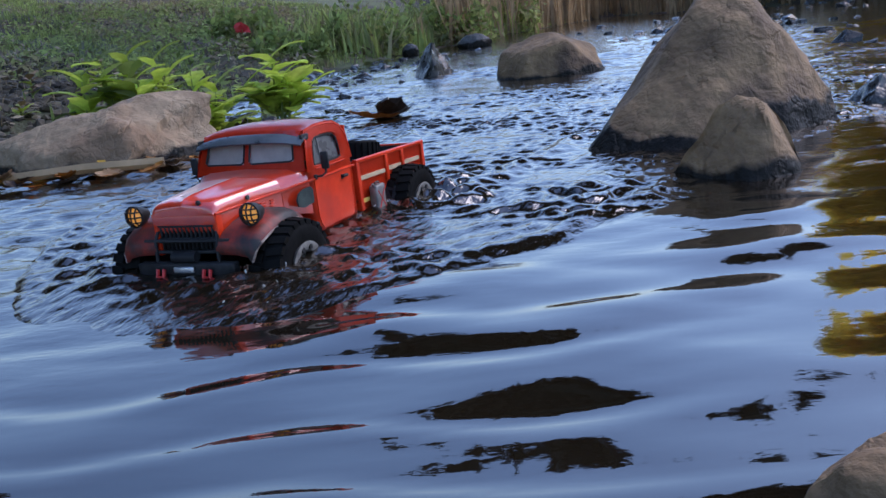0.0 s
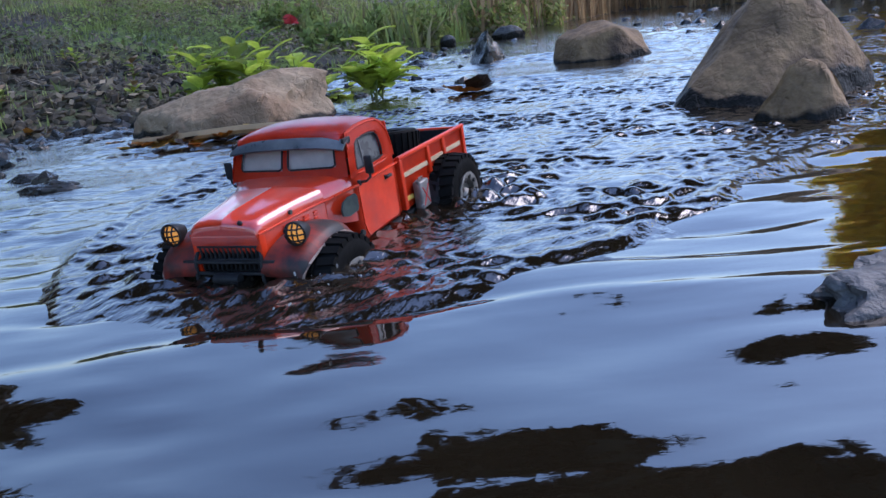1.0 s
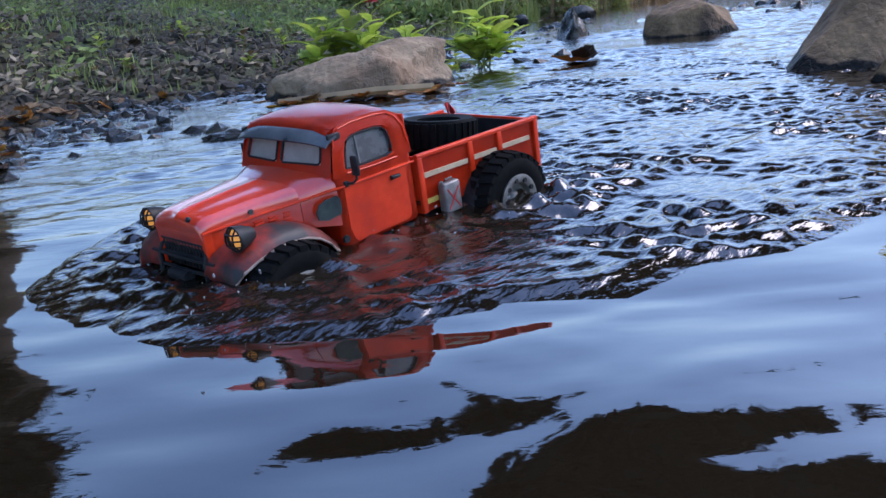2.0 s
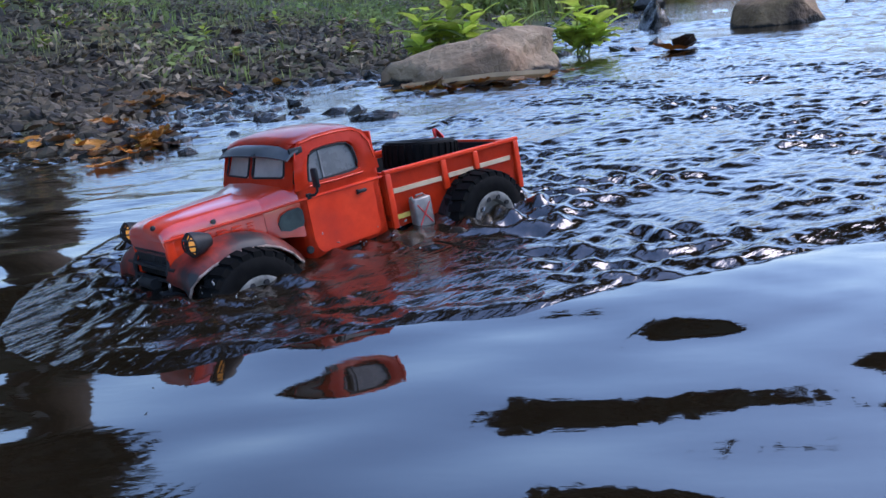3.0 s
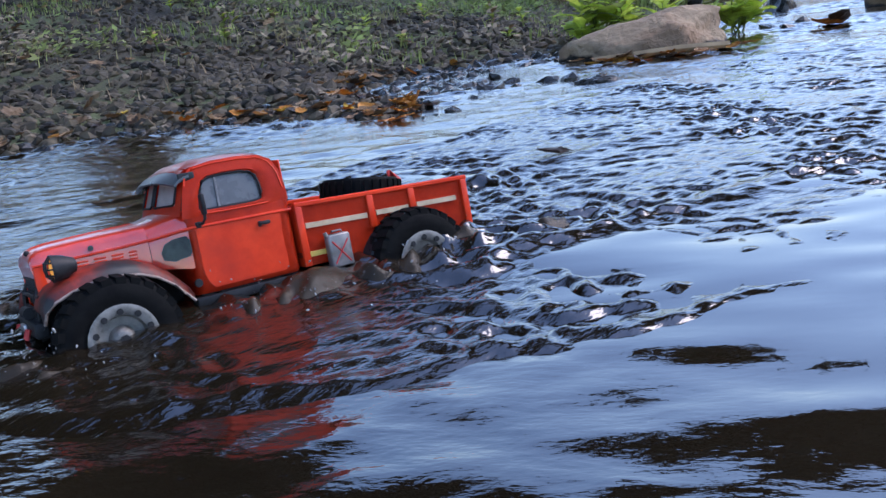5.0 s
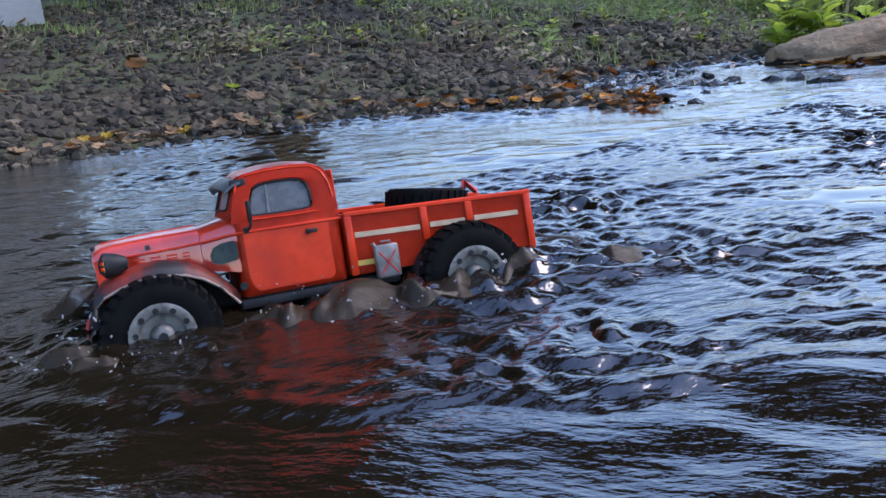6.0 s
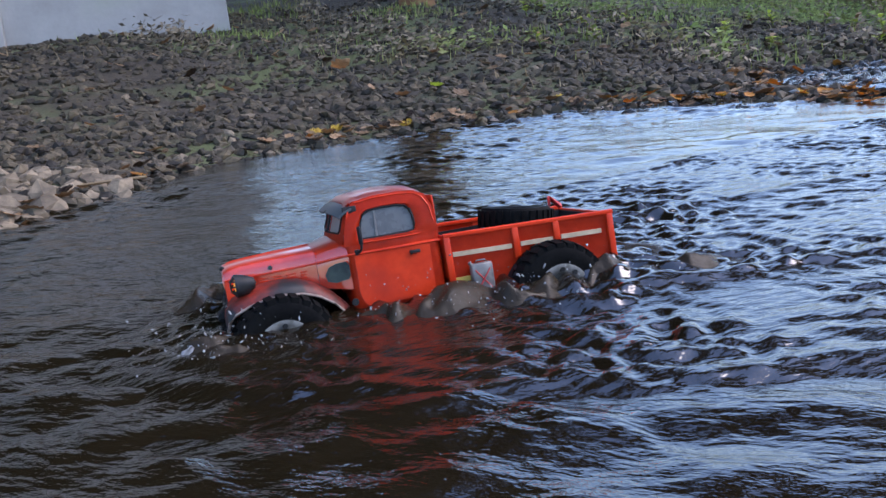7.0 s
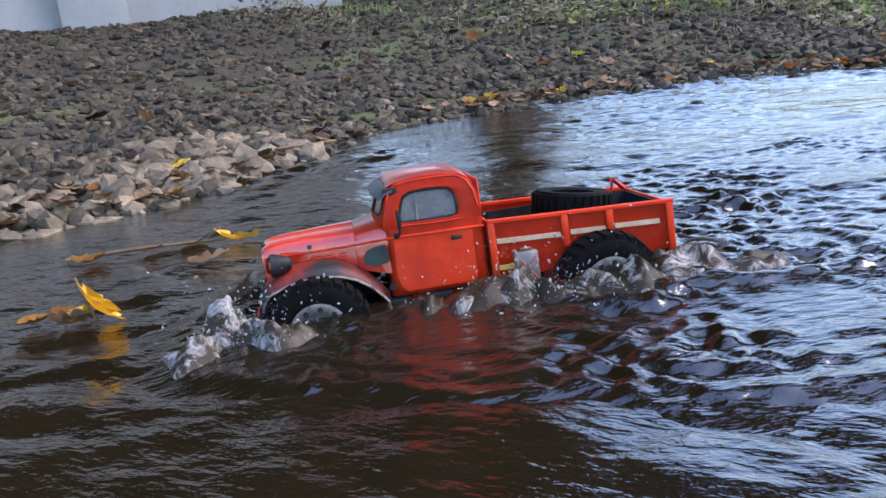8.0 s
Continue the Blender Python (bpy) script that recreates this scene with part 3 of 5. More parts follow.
blades("reeds", scatter(22000, 0.2, 7.0, 6.5, 14.0, lambda x, y, d, u: (d > 0.02) & (u < 0.75), 55), 0.75, 0.014, REED, 56, "tall dry tan reeds on the far bank", 0.22, "reeds")
blades("green_reeds", scatter(5000, -1.6, 1.2, 6.4, 10, lambda x, y, d, u: (d > 0.02) & (d < 0.9) & (u < 0.7), 57), 0.26, 0.012, GRASS, 58, "rank green grass along the far shore", 0.4)


def ground_cover(name, n, ok, seed, mat, per, size, label):
    """Low straggling plants in patches, as one mesh of many small leaves."""
    spots = scatter(n, -5.5, 1.4, 2.5, 9.5, ok, seed)
    tall = np.random.RandomState(seed).uniform(0.01, 0.07, len(spots))
    spots[:, 2] += tall
    tagged(leaf_cloud(name, spots, per, 0.035, size, mat, None, seed + 1, face=(0, -0.3, 1)), label, "plants", kind="stuff")


ground_cover("undergrowth", 5200, lambda x, y, d, u: (d > 0.05) & (d < 3.8) & (x > -3.4) & (wavy(x, y, 3.2, 45) + 0.6 * wavy(x, y, 9, 46) + 0.22 * (y - 4.2) > 0.35), 151, GRASS, 9, 0.020, "patches of low green weeds on the bank")
ground_cover("dead_undergrowth", 4200, lambda x, y, d, u: (d > 0.05) & (d < 3.8) & (wavy(x, y, 3.6, 47) + 0.6 * wavy(x, y, 9, 48) + 0.10 * (y - 4.0) > 0.45), 153, DEAD_WEED, 8, 0.020, "patches of brown dead weeds on the bank")


def leaf_blade(bm, base, tip, width, sag, up):
    """One broad pointed leaf with a folded midrib."""
    base, tip = Vector(base), Vector(tip)
    d = tip - base
    s = d.cross(Vector(up)).normalized() * width
    mids, ls, rs = [], [], []
    for k in range(6):
        u = k / 5
        p = base + d * u + Vector((0, 0, sag * 4 * u * (1 - u) - sag * u))
        w = math.sin(math.pi * min(0.98, u * 0.9 + 0.1)) ** 0.8 * (1 - 0.25 * (k % 2))
        mids.append(bm.verts.new(p - Vector((0, 0, width * 0.12))))
        ls.append(bm.verts.new(p - s * w))
        rs.append(bm.verts.new(p + s * w))
    for k in range(5):
        bm.faces.new((mids[k], mids[k + 1], ls[k + 1], ls[k]))
        bm.faces.new((mids[k], rs[k], rs[k + 1], mids[k + 1]))


def weed(place, height, leaves, size, seed, label, mats):
    t = thing("weed", pose(*place), label, "plant", "weeds on the bank")
    r = random.Random(seed)
    stems = max(1, leaves // 9)
    for q in range(stems):
        a = r.uniform(0, 6.28)
        lean = Vector((math.cos(a), math.sin(a), 0)) * height * r.uniform(0.05, 0.5) * (0.2 if q == 0 else 1)
        top = lean + Vector((0, 0, height * (1 if q == 0 else r.uniform(0.4, 0.75))))
        foot = Vector((r.uniform(-0.03, 0.03), r.uniform(-0.03, 0.03), 0))
        bm = bmesh.new()
        tube(bm, [foot, foot.lerp(top, 0.5) + Vector((0, 0, 0.01)), top], [0.004, 0.003, 0.0015], 5)
        part("stem", bm, GRASS, t)
        for k in range(leaves // stems):
            u = 0.25 + 0.75 * (k + 1) / (leaves // stems)
            p = foot.lerp(top, u)
            b = k * 2.4 + r.uniform(-0.4, 0.4)
            L = size * r.uniform(0.7, 1.2) * (1.15 - 0.45 * u)
            tip = p + Vector((math.cos(b) * L, math.sin(b) * L, L * r.uniform(0.05, 0.7)))
            bm = bmesh.new()
            leaf_blade(bm, p, tip, L * r.uniform(0.32, 0.46), L * 0.12, (0, 0, 1))
            part("leaf", bm, r.choice(mats), t, smooth=False)


weed((-0.20, 2.68, 0.0), 0.19, 54, 0.125, 3, "bright green leafy weed with broad pointed leaves", [LEAF_GREEN])
for i in range(9):
    x, y = -0.34 - 0.055 * i + rng.uniform(-0.03, 0.03), 2.78 + rng.uniform(-0.06, 0.16)
    weed((x, y, float(land(x, y)[0]) - 0.003), rng.uniform(0.17, 0.27), 27, 0.115, 20 + i, "low green weed with small leaves at the water's edge", [LEAF_GREEN, LEAF_GREEN, GRASS])
for i in range(16):
    x, y = rng.uniform(-3.2, -0.8), rng.uniform(2.7, 4.6)
    weed((x, y, float(land(x, y)[0]) - 0.003), rng.uniform(0.05, 0.11), 12, 0.05, 60 + i, "small straggling weed among the gravel", [GRASS, LEAF_GREEN, LEAF_TAN])
flower = thing("flower", pose(-1.12, 6.37, 0.12), "red flower head on a thin stem in the grass", "flower")
bm = bmesh.new()
tube(bm, [(0, 0, 0), (0.01, 0, 0.1), (0.0, 0, 0.19)], 0.004, 5)
part("stem", bm, GRASS, flower)
for k in range(9):
    bm = bmesh.new()
    a = k * 0.7
    leaf_blade(bm, (0, 0, 0.18), (0.055 * math.cos(a), 0.03 * math.sin(a), 0.19 + 0.05 * math.sin(a * 1.3) ** 2), 0.035, 0.02, (0, -1, 0.3))
    part("petal", bm, surface("red_petal", (0.45, 0.02, 0.02), (0.65, 0.05, 0.05), 40, (0.5, 0.7), 0) if k == 0 else bpy.data.materials["red_petal"], flower, smooth=False)
for i, (x, y, s) in enumerate(((-0.35, 6.9, 0.3), (0.25, 7.9, 0.35), (-0.75, 6.0, 0.2), (0.7, 9.3, 0.4), (-1.3, 7.2, 0.25))):
    b = thing("bush", pose(x, y, float(land(x, y)[0])), "low dark green bush on the far shore", "bush", "bushes")
    leaf_cloud("foliage", [(rng.uniform(-s, s), rng.uniform(-s, s) * 0.6, abs(rng.gauss(0, 0.4)) * s) for k in range(40)], 40, s * 0.16, 0.03, GRASS, b, 80 + i)


# ---------------------------------------------------------------- the toy truck
RED = surface("red_paint", (0.57, 0.032, 0.005), (0.72, 0.050, 0.009), 40, (0.28, 0.45), 0.08, 200, 0.0005,
              third=(0.42, 0.03, 0.012), third_scale=14, third_at=(0.55, 0.75))
RED.node_tree.nodes["Principled BSDF"].inputs["Coat Weight"].default_value = 0.2
RED.node_tree.nodes["Principled BSDF"].inputs["Coat Roughness"].default_value = 0.14
RED.node_tree.nodes["Principled BSDF"].inputs["Specular IOR Level"].default_value = 0.15
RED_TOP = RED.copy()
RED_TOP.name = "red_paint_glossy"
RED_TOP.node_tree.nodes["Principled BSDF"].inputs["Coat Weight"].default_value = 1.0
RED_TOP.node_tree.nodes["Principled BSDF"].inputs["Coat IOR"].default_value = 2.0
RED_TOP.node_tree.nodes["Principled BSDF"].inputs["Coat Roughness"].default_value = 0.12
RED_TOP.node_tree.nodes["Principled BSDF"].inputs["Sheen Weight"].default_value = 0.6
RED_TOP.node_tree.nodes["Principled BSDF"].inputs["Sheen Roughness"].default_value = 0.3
# red paint darkened for grime and for the shadow over the wheel
GRIMED_SHADED = surface("grimed_shaded_red_paint", (0.045, 0.014, 0.008), (0.34, 0.026, 0.008), 45, (0.4, 0.7), 0.2, 150, 0.0008,
                 third=(0.014, 0.012, 0.010), third_scale=22, third_at=(0.40, 0.56))
WORN = surface("worn_edge", (0.16, 0.10, 0.07), (0.42, 0.34, 0.27), 120, (0.4, 0.7), 0.2, 150, 0.0005)
BLACK = surface("black_plastic", (0.010, 0.010, 0.010), (0.03, 0.03, 0.03), 80, (0.35, 0.6), 0.2, 200, 0.0005)
BLACK.node_tree.nodes["Principled BSDF"].inputs["Specular IOR Level"].default_value = 0.2
RUBBER = surface("tyre_rubber", (0.004, 0.004, 0.004), (0.010, 0.010, 0.009), 60, (0.5, 0.75), 0.4, 160, 0.001)
RUBBER.node_tree.nodes["Principled BSDF"].inputs["Specular IOR Level"].default_value = 0.05
BEADLOCK = surface("dull_grey_metal", (0.10, 0.095, 0.08), (0.30, 0.285, 0.25), 70, (0.4, 0.7), 0.2, 200, 0.0004, metal=0.5)
CREAM = surface("cream_paint", (0.42, 0.30, 0.17), (0.60, 0.45, 0.28), 90, (0.5, 0.7), 0.1, 200, 0.0004)
YELLOW = surface("yellow_paint", (0.62, 0.38, 0.05), (0.75, 0.50, 0.10), 90, (0.5, 0.7), 0.1, 200, 0.0004)
PATCH = surface("bare_dark_patch", (0.012, 0.018, 0.016), (0.05, 0.07, 0.055), 60, (0.5, 0.8), 0.3, 150, 0.0006)
VISOR = surface("smoked_visor", (0.035, 0.045, 0.05), (0.10, 0.115, 0.12), 30, (0.2, 0.4), 0.1, 120, 0.0004)
PANE = surface("frosted_pane", (0.48, 0.45, 0.40), (0.66, 0.62, 0.55), 30, (0.25, 0.4), 0.05, 120, 0.0004)
PANE_DARK = surface("dusty_dark_pane", (0.06, 0.06, 0.058), (0.14, 0.14, 0.13), 40, (0.2, 0.35), 0.05, 120, 0.0004)
AMBER = surface("amber_lens", (0.75, 0.28, 0.03), (0.95, 0.50, 0.10), 60, (0.1, 0.25), 0.1, 200, 0.0004)
AMBER.node_tree.nodes["Principled BSDF"].inputs["Emission Color"].default_value = (1.0, 0.42, 0.06, 1)
AMBER.node_tree.nodes["Principled BSDF"].inputs["Emission Strength"].default_value = 0.25
TIN = surface("dull_tin", (0.11, 0.10, 0.09), (0.27, 0.25, 0.225), 60, (0.3, 0.5), 0.2, 120, 0.0006, metal=0.3)
BRIGHT_RED = surface("red_plastic", (0.45, 0.02, 0.02), (0.60, 0.04, 0.03), 60, (0.35, 0.5), 0)
STEEL = surface("bright_steel", (0.45, 0.45, 0.45), (0.7, 0.7, 0.7), 60, (0.25, 0.4), 0.1, 150, 0.0004, metal=0.8)


def body_y(z):
    """Half width of the cab at height z: straight doors, leaning in a little above the belt, more towards the roof."""
    if z < 0.145:
        return 0.0845
    return 0.0845 - (z - 0.145) * 0.10 - max(0.0, z - 0.190) * 0.26


def mirror_box(bm, x0, x1, y0, y1, z0, z1, s, bevel=0.0, seg=2):
    """A box on the side s (1 left, -1 right) of the truck."""
    box(bm, (x0, min(y0 * s, y1 * s), z0), (x1, max(y0 * s, y1 * s), z1), bevel, seg)


def lug_mesh(side):
    """One chunky tread lug on the shoulder of a tyre, at the angle zero."""
    bm = bmesh.new()
    for v in bmesh.ops.create_cube(bm, size=1.0)["verts"]:
        t, o, q = v.co.x * 0.0085, v.co.y * 0.017 + side * 0.0105, 0.0535 + v.co.z * 0.006
        if v.co.y * side > 0:
            q -= 0.0025
        v.co = Vector((q, o, t + 0.003 * side * (o / 0.02)))
    bmesh.ops.recalc_face_normals(bm, faces=bm.faces[:])
    me = bpy.data.meshes.new("tread_lug")
    bm.to_mesh(me)
    bm.free()
    me.materials.append(RUBBER)
    return me


LUGS = {-1: lug_mesh(-1), 1: lug_mesh(1)}


def wheel(truck, x, y):
    w = new("wheel")
    w.parent = truck
    s = 1 if y > 0 else -1
    bm = bmesh.new()
    lathe(bm, [(0.029, -0.018), (0.036, -0.020), (0.047, -0.020), (0.0525, -0.016), (0.0535, -0.008), (0.0535, 0.008),
               (0.0525, 0.016), (0.047, 0.020), (0.036, 0.020), (0.029, 0.018), (0.029, -0.018)], 32)
    part("tyre", bm, RUBBER, w, "black knobbly rubber tyre")
    for lugs in (-1, 1):
        for k in range(26):
            ob = new("tread_lug", LUGS[lugs])
            ob.parent = w
            ob.matrix_basis = Matrix.Rotation(-2 * math.pi * (k + (0.5 if lugs > 0 else 0)) / 26, 4, "Y")
    bm = bmesh.new()
    lathe(bm, [(0.0285, -0.018 * s), (0.0285, 0.017 * s), (0.031, 0.0215 * s), (0.0275, 0.0225 * s), (0.0215, 0.020 * s), (0.020, 0.013 * s),
               (0.012, 0.012 * s), (0.0095, 0.019 * s), (0.006, 0.021 * s), (0.0005, 0.021 * s)], 28)
    rim = part("rim", bm, BEADLOCK, w, "dull pale beadlock rim")
    for k in range(10):
        a = 2 * math.pi * k / 10
        bm = bmesh.new()
        bmesh.ops.create_cone(bm, cap_ends=True, segments=8, radius1=0.0030, radius2=0.0030, depth=0.002)
        bmesh.ops.transform(bm, matrix=Matrix.Translation((0.0245 * math.cos(a), 0.0217 * s, 0.0245 * math.sin(a))) @ Matrix.Rotation(radians(90), 4, "X"), verts=bm.verts[:])
        part("rim_hole", bm, BLACK, rim)
    bm = bmesh.new()
    bmesh.ops.create_cone(bm, cap_ends=True, segments=6, radius1=0.0045, radius2=0.004, depth=0.006)
    bmesh.ops.transform(bm, matrix=Matrix.Translation((0, 0.023 * s, 0)) @ Matrix.Rotation(radians(90), 4, "X"), verts=bm.verts[:])
    part("hub_nut", bm, BLACK, rim)
    w.location = (x, y, 0.059)
    w.scale = (1.09, 1.09, 1.09)
    return w


FENDER = [(0.238, 0.094), (0.235, 0.104), (0.226, 0.113), (0.210, 0.120), (0.190, 0.1245), (0.168, 0.1255), (0.146, 0.1225), (0.128, 0.115),
          (0.113, 0.104), (0.102, 0.092), (0.094, 0.082)]


def fender_front(truck, s):
    """A long swept front fender: a broad arch over the wheel from the bumper to the door."""
    bm = bmesh.new()
    rings = []
    for i, (x, z) in enumerate(FENDER):
        k = i / (len(FENDER) - 1)
        yi = (0.042 + 0.028 * k) * s
        yo = (0.088 + 0.012 * math.sin(math.pi * min(1, k * 1.15)) - 0.004 * k) * s
        rings.append([(x, yi, z + 0.006), (x, yi + (yo - yi) * 0.55, z + 0.005), (x, yo - 0.007 * s, z + 0.002), (x, yo - 0.002 * s, z - 0.002), (x, yo, z - 0.008),
                      (x - 0.002, yo - 0.002 * s, z - 0.009), (x - 0.003, yo - 0.006 * s, z - 0.004), (x - 0.003, yi + (yo - yi) * 0.55, z - 0.001), (x - 0.003, yi, z)])
    loft(bm, rings)
    f = part("front_fender", bm, GRIMED_SHADED, truck, "red front fender, paint darkened for mud and for shadow above the wheel")
    bm = bmesh.new()
    tube(bm, [(x - 0.001, (0.0885 + 0.012 * math.sin(math.pi * min(1, i / 10 * 1.15)) - 0.004 * i / 10) * s, z - 0.0085) for i, (x, z) in enumerate(FENDER)], 0.0015)
    part("fender_lip", bm, WORN, f, "fender edge worn bare")
    bm = bmesh.new()
    rows = [[bm.verts.new((x, 0.045 * s, z)) for x, z in FENDER], [bm.verts.new((x, 0.045 * s, max(0.05, z - 0.06))) for x, z in FENDER]]
    for i in range(len(FENDER) - 1):
        bm.faces.new((rows[0][i], rows[0][i + 1], rows[1][i + 1], rows[1][i]))
    bmesh.ops.solidify(bm, geom=bm.faces[:], thickness=0.002)
    part("inner_fender", bm, BLACK, f)
    # bare dark patch where fender, cowl and door meet
    bm = bmesh.new()
    pts = [(0.114, 0.120), (0.1155, 0.128), (0.111, 0.136), (0.1025, 0.1395), (0.090, 0.1405), (0.0865, 0.136), (0.0865, 0.124), (0.089, 0.1195), (0.097, 0.1185), (0.104, 0.117)]
    rows = [[bm.verts.new((x, (0.0838 - 0.22 * max(0, x - 0.088) + d) * s, z)) for x, z in pts] for d in (0, 0.0022)]
    n = len(pts)
    for i in range(n):
        bm.faces.new((rows[0][i], rows[0][(i + 1) % n], rows[1][(i + 1) % n], rows[1][i]))
    bm.faces.new(rows[1])
    part("bare_patch", bm, PATCH, f, "dark green bare patch in the paint")


def cab(truck):
    c = new("cab")
    c.parent = truck
    # lower shell
    bm = bmesh.new()
    rings = []
    for z in (0.0775, 0.082, 0.10, 0.125, 0.140, 0.150, 0.158):
        w = body_y(z) - (0.004 if z < 0.08 else 0)
        q = rounded(0.0300, 0, 0.0575, w, 0.009, 4)
        rings.append([(x, y, z) for x, y in q])
    loft(bm, rings, caps=False)
    bmesh.ops.solidify(bm, geom=bm.faces[:], thickness=0.002)
    part("lower_shell", bm, RED, c)
    bm = bmesh.new()
    box(bm, (-0.024, -0.079, 0.0765), (0.084, 0.079, 0.0805))
    part("cab_floor", bm, BLACK, c)
    # cowl: from the hood's rear edge up to the foot of the windscreen
    bm = bmesh.new()
    rings = []
    for x, w, top, low in ((0.122, 0.0635, 0.1580, 0.112), (0.110, 0.0690, 0.1605, 0.110), (0.098, 0.0755, 0.1635, 0.108), (0.088, 0.0805, 0.1655, 0.106), (0.080, 0.0822, 0.1660, 0.106)):
        rings.append([(x, y, z) for y, z in ((-w, low), (-w, top - 0.022), (-w * 0.985, top - 0.013), (-w * 0.93, top - 0.006), (-w * 0.75, top - 0.001), (-w * 0.4, top + 0.0015),
                                             (0, top + 0.003), (w * 0.4, top + 0.0015), (w * 0.75, top - 0.001), (w * 0.93, top - 0.006), (w * 0.985, top - 0.013), (w, top - 0.022), (w, low))])
    loft(bm, rings)
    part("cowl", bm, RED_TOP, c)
    outer = [(0.0890, 0.157), (0.0865, 0.170), (0.0820, 0.186), (0.0770, 0.200), (0.0690, 0.208), (0.045, 0.2115), (0.016, 0.2115), (-0.006, 0.2095),
             (-0.0185, 0.203), (-0.0245, 0.190), (-0.0270, 0.174), (-0.0275, 0.157), (0.005, 0.157), (0.030, 0.157), (0.052, 0.157), (0.072, 0.157)]
    inner = [(0.0685, 0.1640), (0.0670, 0.172), (0.0640, 0.183), (0.0600, 0.1915), (0.0520, 0.1950), (0.036, 0.1960), (0.018, 0.1955), (0.0080, 0.1935),
             (0.0025, 0.1885), (0.0005, 0.180), (0.0, 0.170), (0.0015, 0.1640), (0.010, 0.1620), (0.030, 0.1620), (0.050, 0.1625), (0.0635, 0.1630)]
    for s in (1, -1):
        bm = bmesh.new()
        ro = [bm.verts.new((x, body_y(z) * s, z)) for x, z in outer]
        mid = [bm.verts.new(((x + u) / 2, (body_y((z + w) / 2) + 0.0009) * s, (z + w) / 2)) for (x, z), (u, w) in zip(outer, inner)]
        rim = [bm.verts.new((u + (x - u) * 0.14, (body_y(w) + 0.0004) * s, w + (z - w) * 0.14)) for (x, z), (u, w) in zip(outer, inner)]
        ri = [bm.verts.new((x, (body_y(z) - 0.0022) * s, z)) for x, z in inner]
        n = len(ro)
        for a, b in ((ro, mid), (mid, rim), (rim, ri)):
            for i in range(n):
                j = (i + 1) % n
                bm.faces.new((a[i], a[j], b[j], b[i]))
        bmesh.ops.solidify(bm, geom=bm.faces[:], thickness=0.002)
        part("cab_side", bm, RED, c)
        bm = bmesh.new()
        bm.faces.new([bm.verts.new((x, (body_y(z) - 0.0035) * s, z)) for x, z in inner])
        bmesh.ops.solidify(bm, geom=bm.faces[:], thickness=0.001)
        pane = part("side_window", bm, PANE_DARK, c, "dull grey side window")
        bm = bmesh.new()
        tube(bm, [(x, (body_y(z) - 0.0012) * s, z) for x, z in inner + inner[:1]], 0.0014, 5)
        part("window_seal", bm, BLACK, pane)
        bm = bmesh.new()
        tube(bm, [(0.0475, (body_y(0.163) - 0.0025) * s, 0.163), (0.0455, (body_y(0.195) - 0.0025) * s, 0.195)], 0.0015, 5)
        part("vent_bar", bm, TIN, pane)
        # door skin, belt bead, handle, hinge and mirror
        door = new("door")
        door.parent = c
        bm = bmesh.new()
        pts = [(0.0795, 0.1485), (0.0795, 0.100), (0.0765, 0.089), (0.071, 0.0825), (-0.009, 0.0825), (-0.0135, 0.087), (-0.0145, 0.1485)]
        rows = [[bm.verts.new((x, (body_y(z) - 0.001 + d) * s, z)) for x, z in pts] for d in (0, 0.0020)]
        n = len(pts)
        for i in range(n):
            bm.faces.new((rows[0][i], rows[0][(i + 1) % n], rows[1][(i + 1) % n], rows[1][i]))
        bm.faces.new(rows[1])
        bmesh.ops.bevel(bm, geom=bm.edges[:], offset=0.0009, segments=2, affect="EDGES")
        part("door_skin", bm, RED, door)
        bm = bmesh.new()
        tube(bm, [(0.112, 0.0705 * s, 0.1440), (0.094, 0.0795 * s, 0.1460), (0.080, (body_y(0.147) + 0.0008) * s, 0.1470), (0.04, (body_y(0.147) + 0.0012) * s, 0.1465), (0.0, (body_y(0.146) + 0.0012) * s, 0.1460), (-0.0275, body_y(0.1455) * s, 0.1455)], 0.0015, 6)
        part("belt_line", bm, RED, door)
        bm = bmesh.new()
        tube(bm, [(0.070, (body_y(0.159) + 0.0008) * s, 0.1590), (0.03, (body_y(0.158) + 0.001) * s, 0.1575), (-0.004, (body_y(0.158) + 0.0008) * s, 0.1575)], 0.0010, 5)
        part("sill_bead", bm, RED, door)
        bm = bmesh.new()
        mirror_box(bm, -0.0005, 0.0125, 0.0855, 0.0905, 0.1355, 0.1395, s, 0.0014)
        mirror_box(bm, 0.0085, 0.0120, 0.0840, 0.0870, 0.1340, 0.1400, s, 0.0010)
        part("handle", bm, BLACK, door, "black door handle")
        bm = bmesh.new()
        bmesh.ops.create_cone(bm, cap_ends=True, segments=14, radius1=0.0046, radius2=0.0040, depth=0.0030)
        bmesh.ops.transform(bm, matrix=Matrix.Translation((0.0865, 0.0850 * s, 0.0905)) @ Matrix.Rotation(radians(-90 * s), 4, "X"), verts=bm.verts[:])
        part("hinge", bm, BLACK, door, "round black hinge cap")
        bm = bmesh.new()
        tube(bm, [(0.0745, 0.083 * s, 0.1490), (0.0720, 0.094 * s, 0.1500), (0.0705, 0.0985 * s, 0.1540), (0.0700, 0.099 * s, 0.1600)], 0.0016)
        mirror_box(bm, 0.0745 - 0.003, 0.0745 + 0.003, 0.083, 0.087, 0.1455, 0.1520, s, 0.001)
        mirror_box(bm, 0.0680, 0.0725, 0.0935, 0.1045, 0.1580, 0.1800, s, 0.0022)
        part("mirror", bm, BLACK, c, "black door mirror")
        # drip rail over the door
        bm = bmesh.new()
